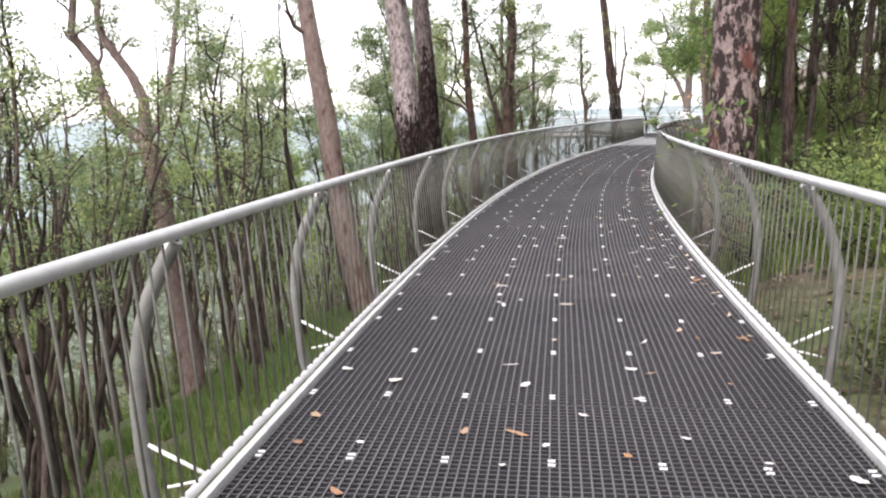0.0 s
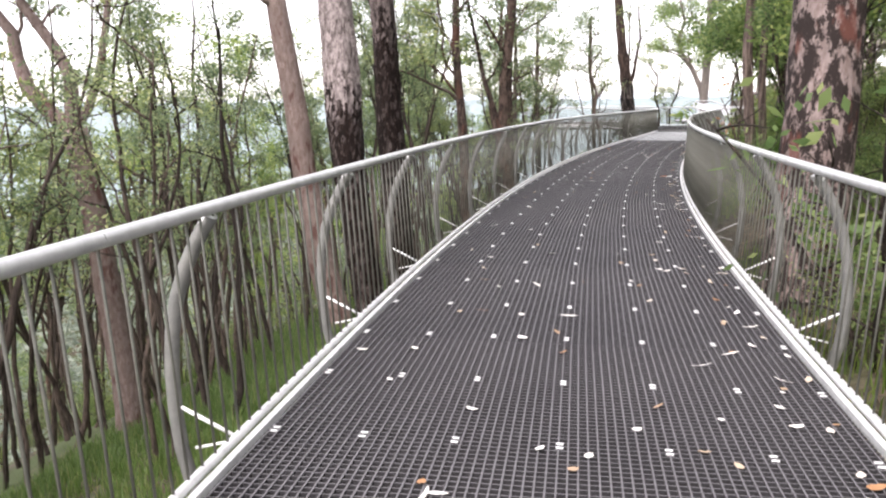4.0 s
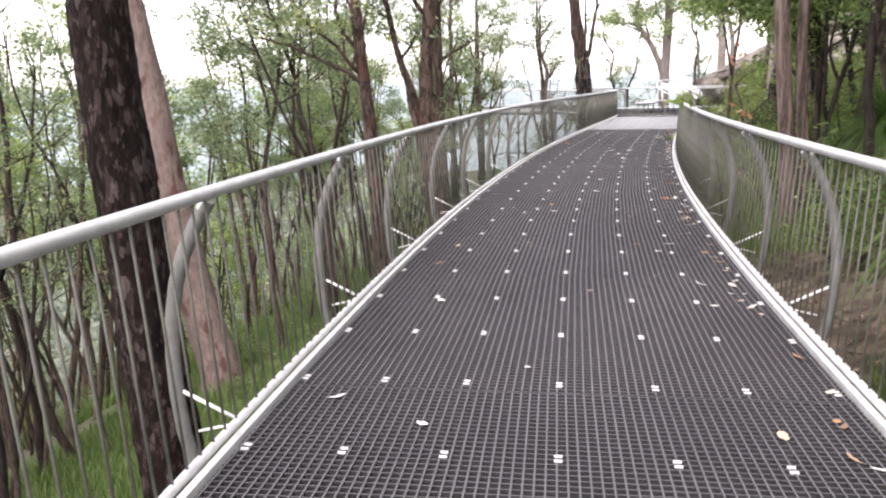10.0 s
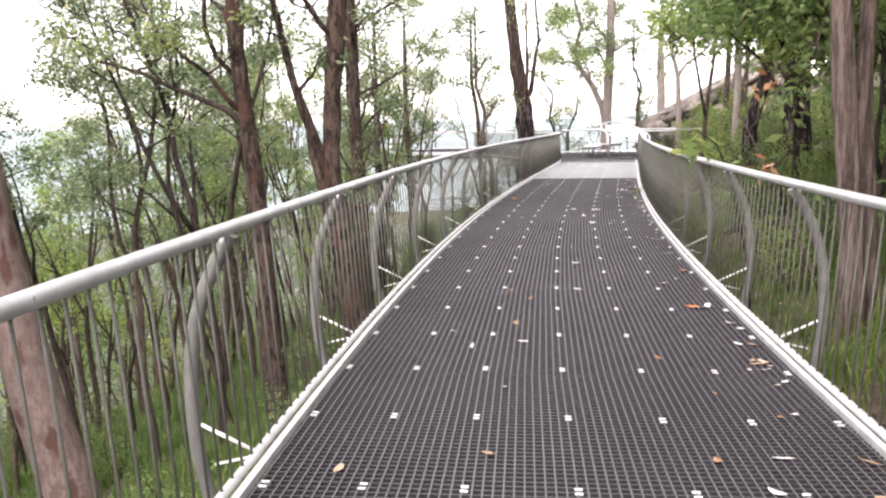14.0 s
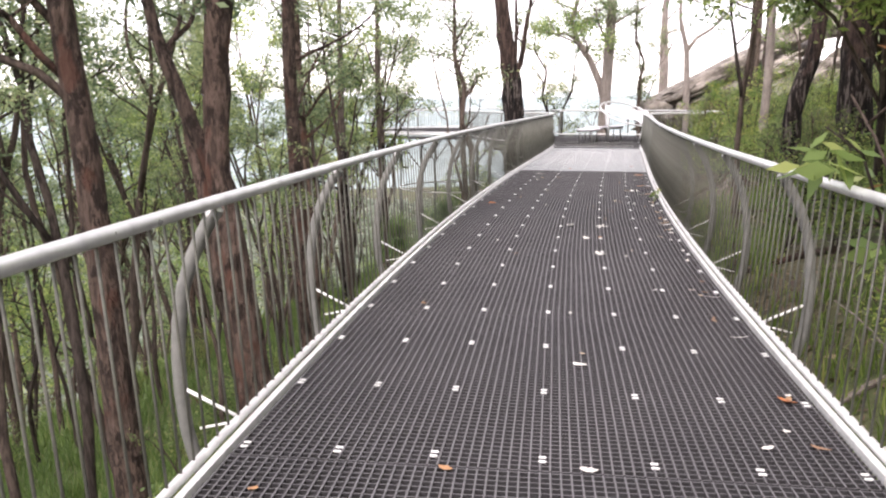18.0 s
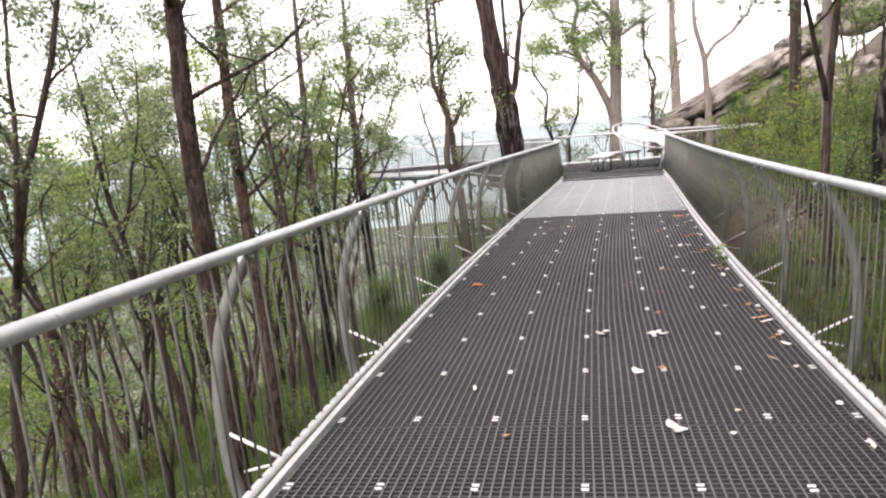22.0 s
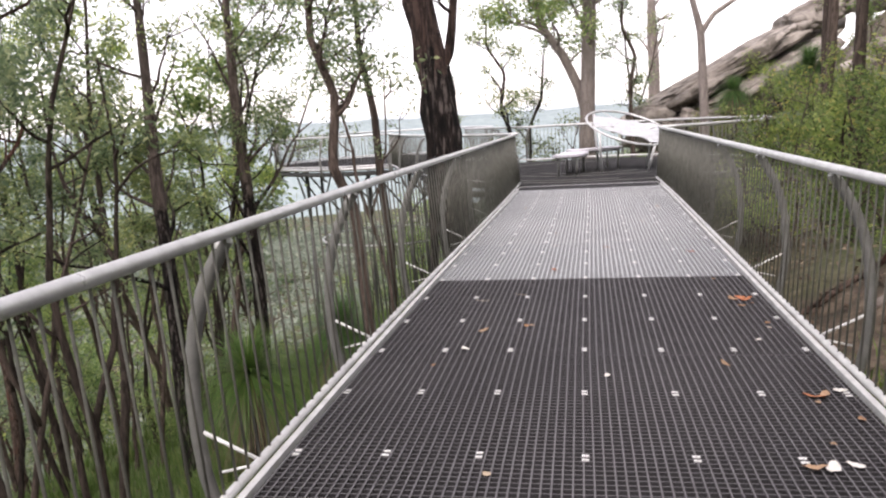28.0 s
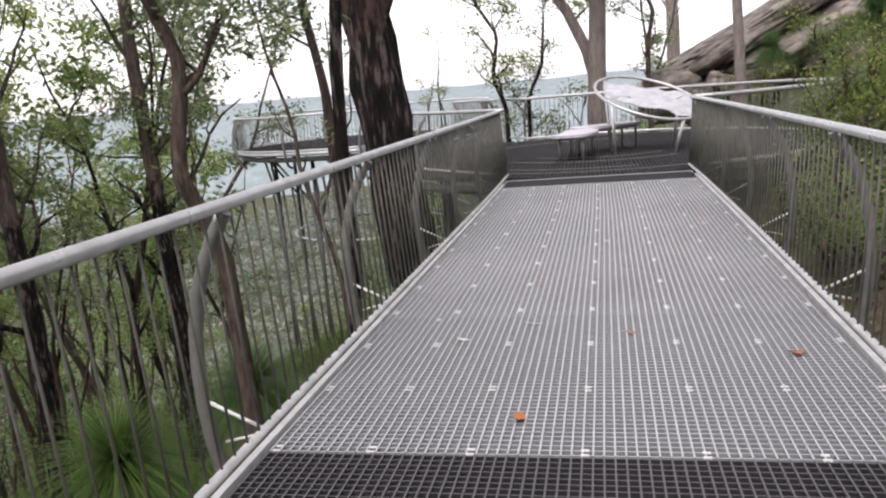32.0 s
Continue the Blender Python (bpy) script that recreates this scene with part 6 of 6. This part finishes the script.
def build_rock(name, x, y, z, sx, sy, sz, turn, seed, label, tilt=0):
    bm = bmesh.new()
    bmesh.ops.create_icosphere(bm, subdivisions=5 if sx > 1.2 else 4, radius=1)
    shift = Vector((seed, seed * 0.7, 0))
    for v in bm.verts:
        v.co = Vector(math.copysign(abs(q) ** 0.62, q) for q in v.co)
        w = Vector((v.co.x * sx, v.co.y * sy, v.co.z * sz * 2.4)) + shift
        w += noise.noise_vector(w * 1.3) * 0.35
        near, where = noise.voronoi(w * 0.85)
        crack = near[1] - near[0]
        d = 1 + 0.26 * noise.noise(v.co * 1.1 + shift) + 0.16 * noise.noise(where[0] * 3.7) + 0.05 * noise.noise(w * 2.5) + 0.02 * noise.noise(w * 7)
        d -= 0.17 * max(0, 0.13 - crack) / 0.13
        v.co = Vector((v.co.x * sx, v.co.y * sy, v.co.z * sz)) * d
    me = bpy.data.meshes.new(name)
    bm.to_mesh(me)
    bm.free()
    me.materials.append(ROCK)
    me.polygons.foreach_set("use_smooth", [True] * len(me.polygons))
    ob = new(name, me)
    ob.location = (x, y, z)
    ob.rotation_euler = (0, radians(tilt), radians(turn))
    return tagged(ob, label, "rock", group="rock outcrop")


for i, (x, y, z, sx, sy, sz, tilt, what) in enumerate([
    (19.9, 52.3, 2.45, 3.7, 1.6, 0.36, -27, "long sloping granite slab of the outcrop"),
    (20.7, 51.1, 1.95, 3.0, 1.3, 0.4, -28, "lower granite ledge of the outcrop"),
    (22.4, 50.4, 1.9, 2.6, 1.2, 0.55, -24, "lower granite ledge of the outcrop"),
    (17.0, 51.6, 1.05, 0.75, 0.75, 0.42, -12, "small cracked granite boulder at the outcrop's foot"),
    (23.2, 52.0, 4.2, 1.4, 1.1, 0.45, -20, "rounded granite boulder high on the outcrop"),
    (25.6, 51.2, 5.2, 1.9, 1.5, 0.8, -14, "rounded granite boulder high on the outcrop"),
    (21.4, 54.2, 1.7, 4.0, 1.7, 0.9, -27, "long granite back of the outcrop"),
    (19.3, 52.4, 1.1, 1.6, 1.0, 0.55, -10, "shaded granite block under the slab"),
    (18.0, 50.7, 0.95, 0.42, 0.36, 0.26, 14, "broken granite block under the outcrop"),
    (18.7, 50.4, 0.9, 0.36, 0.42, 0.3, -8, "broken granite block under the outcrop"),
    (17.4, 50.7, 0.75, 0.36, 0.3, 0.24, 5, "broken granite block under the outcrop")]):
    build_rock("boulder", x, y, z, sx, sy, sz, -6 + 4 * (i % 4), 3.0 + 4 * i, what, tilt)


def leaf_mesh(seed, length, width, curl, mat=DRY_LEAF):
    rng = random.Random(seed)
    v, f = [], []
    n = 7
    for i in range(n):
        t = i / (n - 1)
        w = width * math.sin(math.pi * min(1, t * 0.92 + 0.06)) ** 0.8 * (0.85 + 0.3 * rng.random())
        z = 0.004 + 0.4 * curl * (abs(t - 0.5) * 2) ** 2
        x = (t - 0.5) * length
        sway = 0.07 * length * math.sin(t * 3 + seed)
        v += [(x, sway - w / 2, z + curl * 0.4), (x, sway, z), (x, sway + w / 2, z + curl * 0.5 * rng.random())]
    for i in range(n - 1):
        for k in (0, 1):
            b = i * 3 + k
            f.append((b, b + 1, b + 4, b + 3))
    g = Geo()
    g.v, g.f = v, f
    return g.mesh("fallen_leaf", mat, True)


LEAVES = [leaf_mesh(i, ln, wd, cu) for i, (ln, wd, cu) in enumerate([(0.09, 0.026, 0.010), (0.065, 0.034, 0.012), (0.045, 0.034, 0.008), (0.11, 0.022, 0.012), (0.034, 0.028, 0.006), (0.075, 0.042, 0.014)])]
rng = random.Random(33)


def drop_leaf(s, lat):
    p = at(s, lat)
    ob = new("fallen_leaf", LEAVES[rng.choice((0, 1, 1, 2, 2, 3, 4, 4, 5))])
    ob.matrix_basis = pose(p.x, p.y, 0.002, rng.uniform(-8, 8), rng.uniform(-8, 8), rng.uniform(0, 360))
    tagged(ob, "small dry fallen leaf on the grating", "leaf", "fallen leaves")


for _ in range(95):
    drop_leaf(rng.uniform(1.5, 11), rng.uniform(-1.15, 1.18))
for _ in range(60):
    drop_leaf(rng.uniform(11, 32), rng.uniform(-1.15, 1.15))
for _ in range(70):
    drop_leaf(rng.uniform(2, 33), 1.2 - abs(rng.gauss(0, 0.09)))
for _ in range(12):
    drop_leaf(rng.uniform(33, 40), rng.uniform(-1.1, 1.15))
for _ in range(50):
    drop_leaf(rng.uniform(1.5, 33), 1.19 - abs(rng.gauss(0, 0.14)))

# single leaves that catch the eye on the deck
PALE_LEAF = plain("bleached_leaf", (0.78, 0.76, 0.72), (0.6, 0.57, 0.52), 0.6, 60)
ORANGE_LEAF = plain("orange_leaf", (0.55, 0.2, 0.075), (0.34, 0.12, 0.05), 0.6, 60)
TAN_LEAF = plain("tan_leaf", (0.5, 0.33, 0.2), (0.33, 0.2, 0.12), 0.6, 60)
for kind, mat, spots in (
    ("bleached white", PALE_LEAF, ((25.37, 0.1), (25.42, 0.13), (25.34, 0.49), (25.36, 0.44), (24.55, 0.29), (23.68, 0.42), (23.72, 0.39), (29.0, 0.91), (18.68, 1.05), (18.72, 1.1))),
    ("orange-brown", ORANGE_LEAF, ((27.17, -1.05), (27.2, -1.02), (31.76, 1.08), (31.7, 1.12), (32.89, -0.28), (29.76, 1.05), (20.13, 1.13), (18.69, 0.98), (33.66, 0.97))),
    ("tan", TAN_LEAF, ((25.7, 1.17), (29.78, 1.1), (29.0, 0.85), (31.72, 1.03)))):
    for i, (s, lat) in enumerate(spots):
        p = at(s, lat)
        ob = new("fallen_leaf", leaf_mesh(40 + i, rng.uniform(0.08, 0.11), rng.uniform(0.045, 0.06), 0.02, mat))
        ob.matrix_basis = pose(p.x, p.y, 0.003, rng.uniform(-10, 10), rng.uniform(-10, 10), rng.uniform(0, 360))
        tagged(ob, kind + " curled fallen leaf on the grating", "leaf", "fallen leaves")


def build_fallen_sprig(s, lat, seed):
    """A broken twig with green leaves left on the deck beside the kerb."""
    rng = random.Random(seed)
    q = at(s, lat, 0.006)
    t = thing("fallen_sprig", "broken twig with green leaves lying beside the kerb", "twig", q)
    g = Geo()
    a = rng.uniform(0, 6.28)
    tip = Vector((math.cos(a) * 0.11, math.sin(a) * 0.11, 0.03))
    g.tube([-tip * 0.8 + Vector((0, 0, 0.05)), Vector((0, 0, 0.008)), tip], [0.004, 0.0035, 0.002], 5)
    part("stem", g, BARK_THIN, t, smooth=True)
    part("leaves", fast_mesh("leaves", *foliage(rng, [tip + Vector((0, 0, 0.06)), Vector((0, 0, 0.07)), tip * 0.5 + Vector((0, 0, 0.08))], 16, 0.075, 0.07), LEAF_BUSH), None, t, "small green and yellow leaves")


build_fallen_sprig(27.78, 1.18, 5)
build_fallen_sprig(28.3, 1.19, 6)
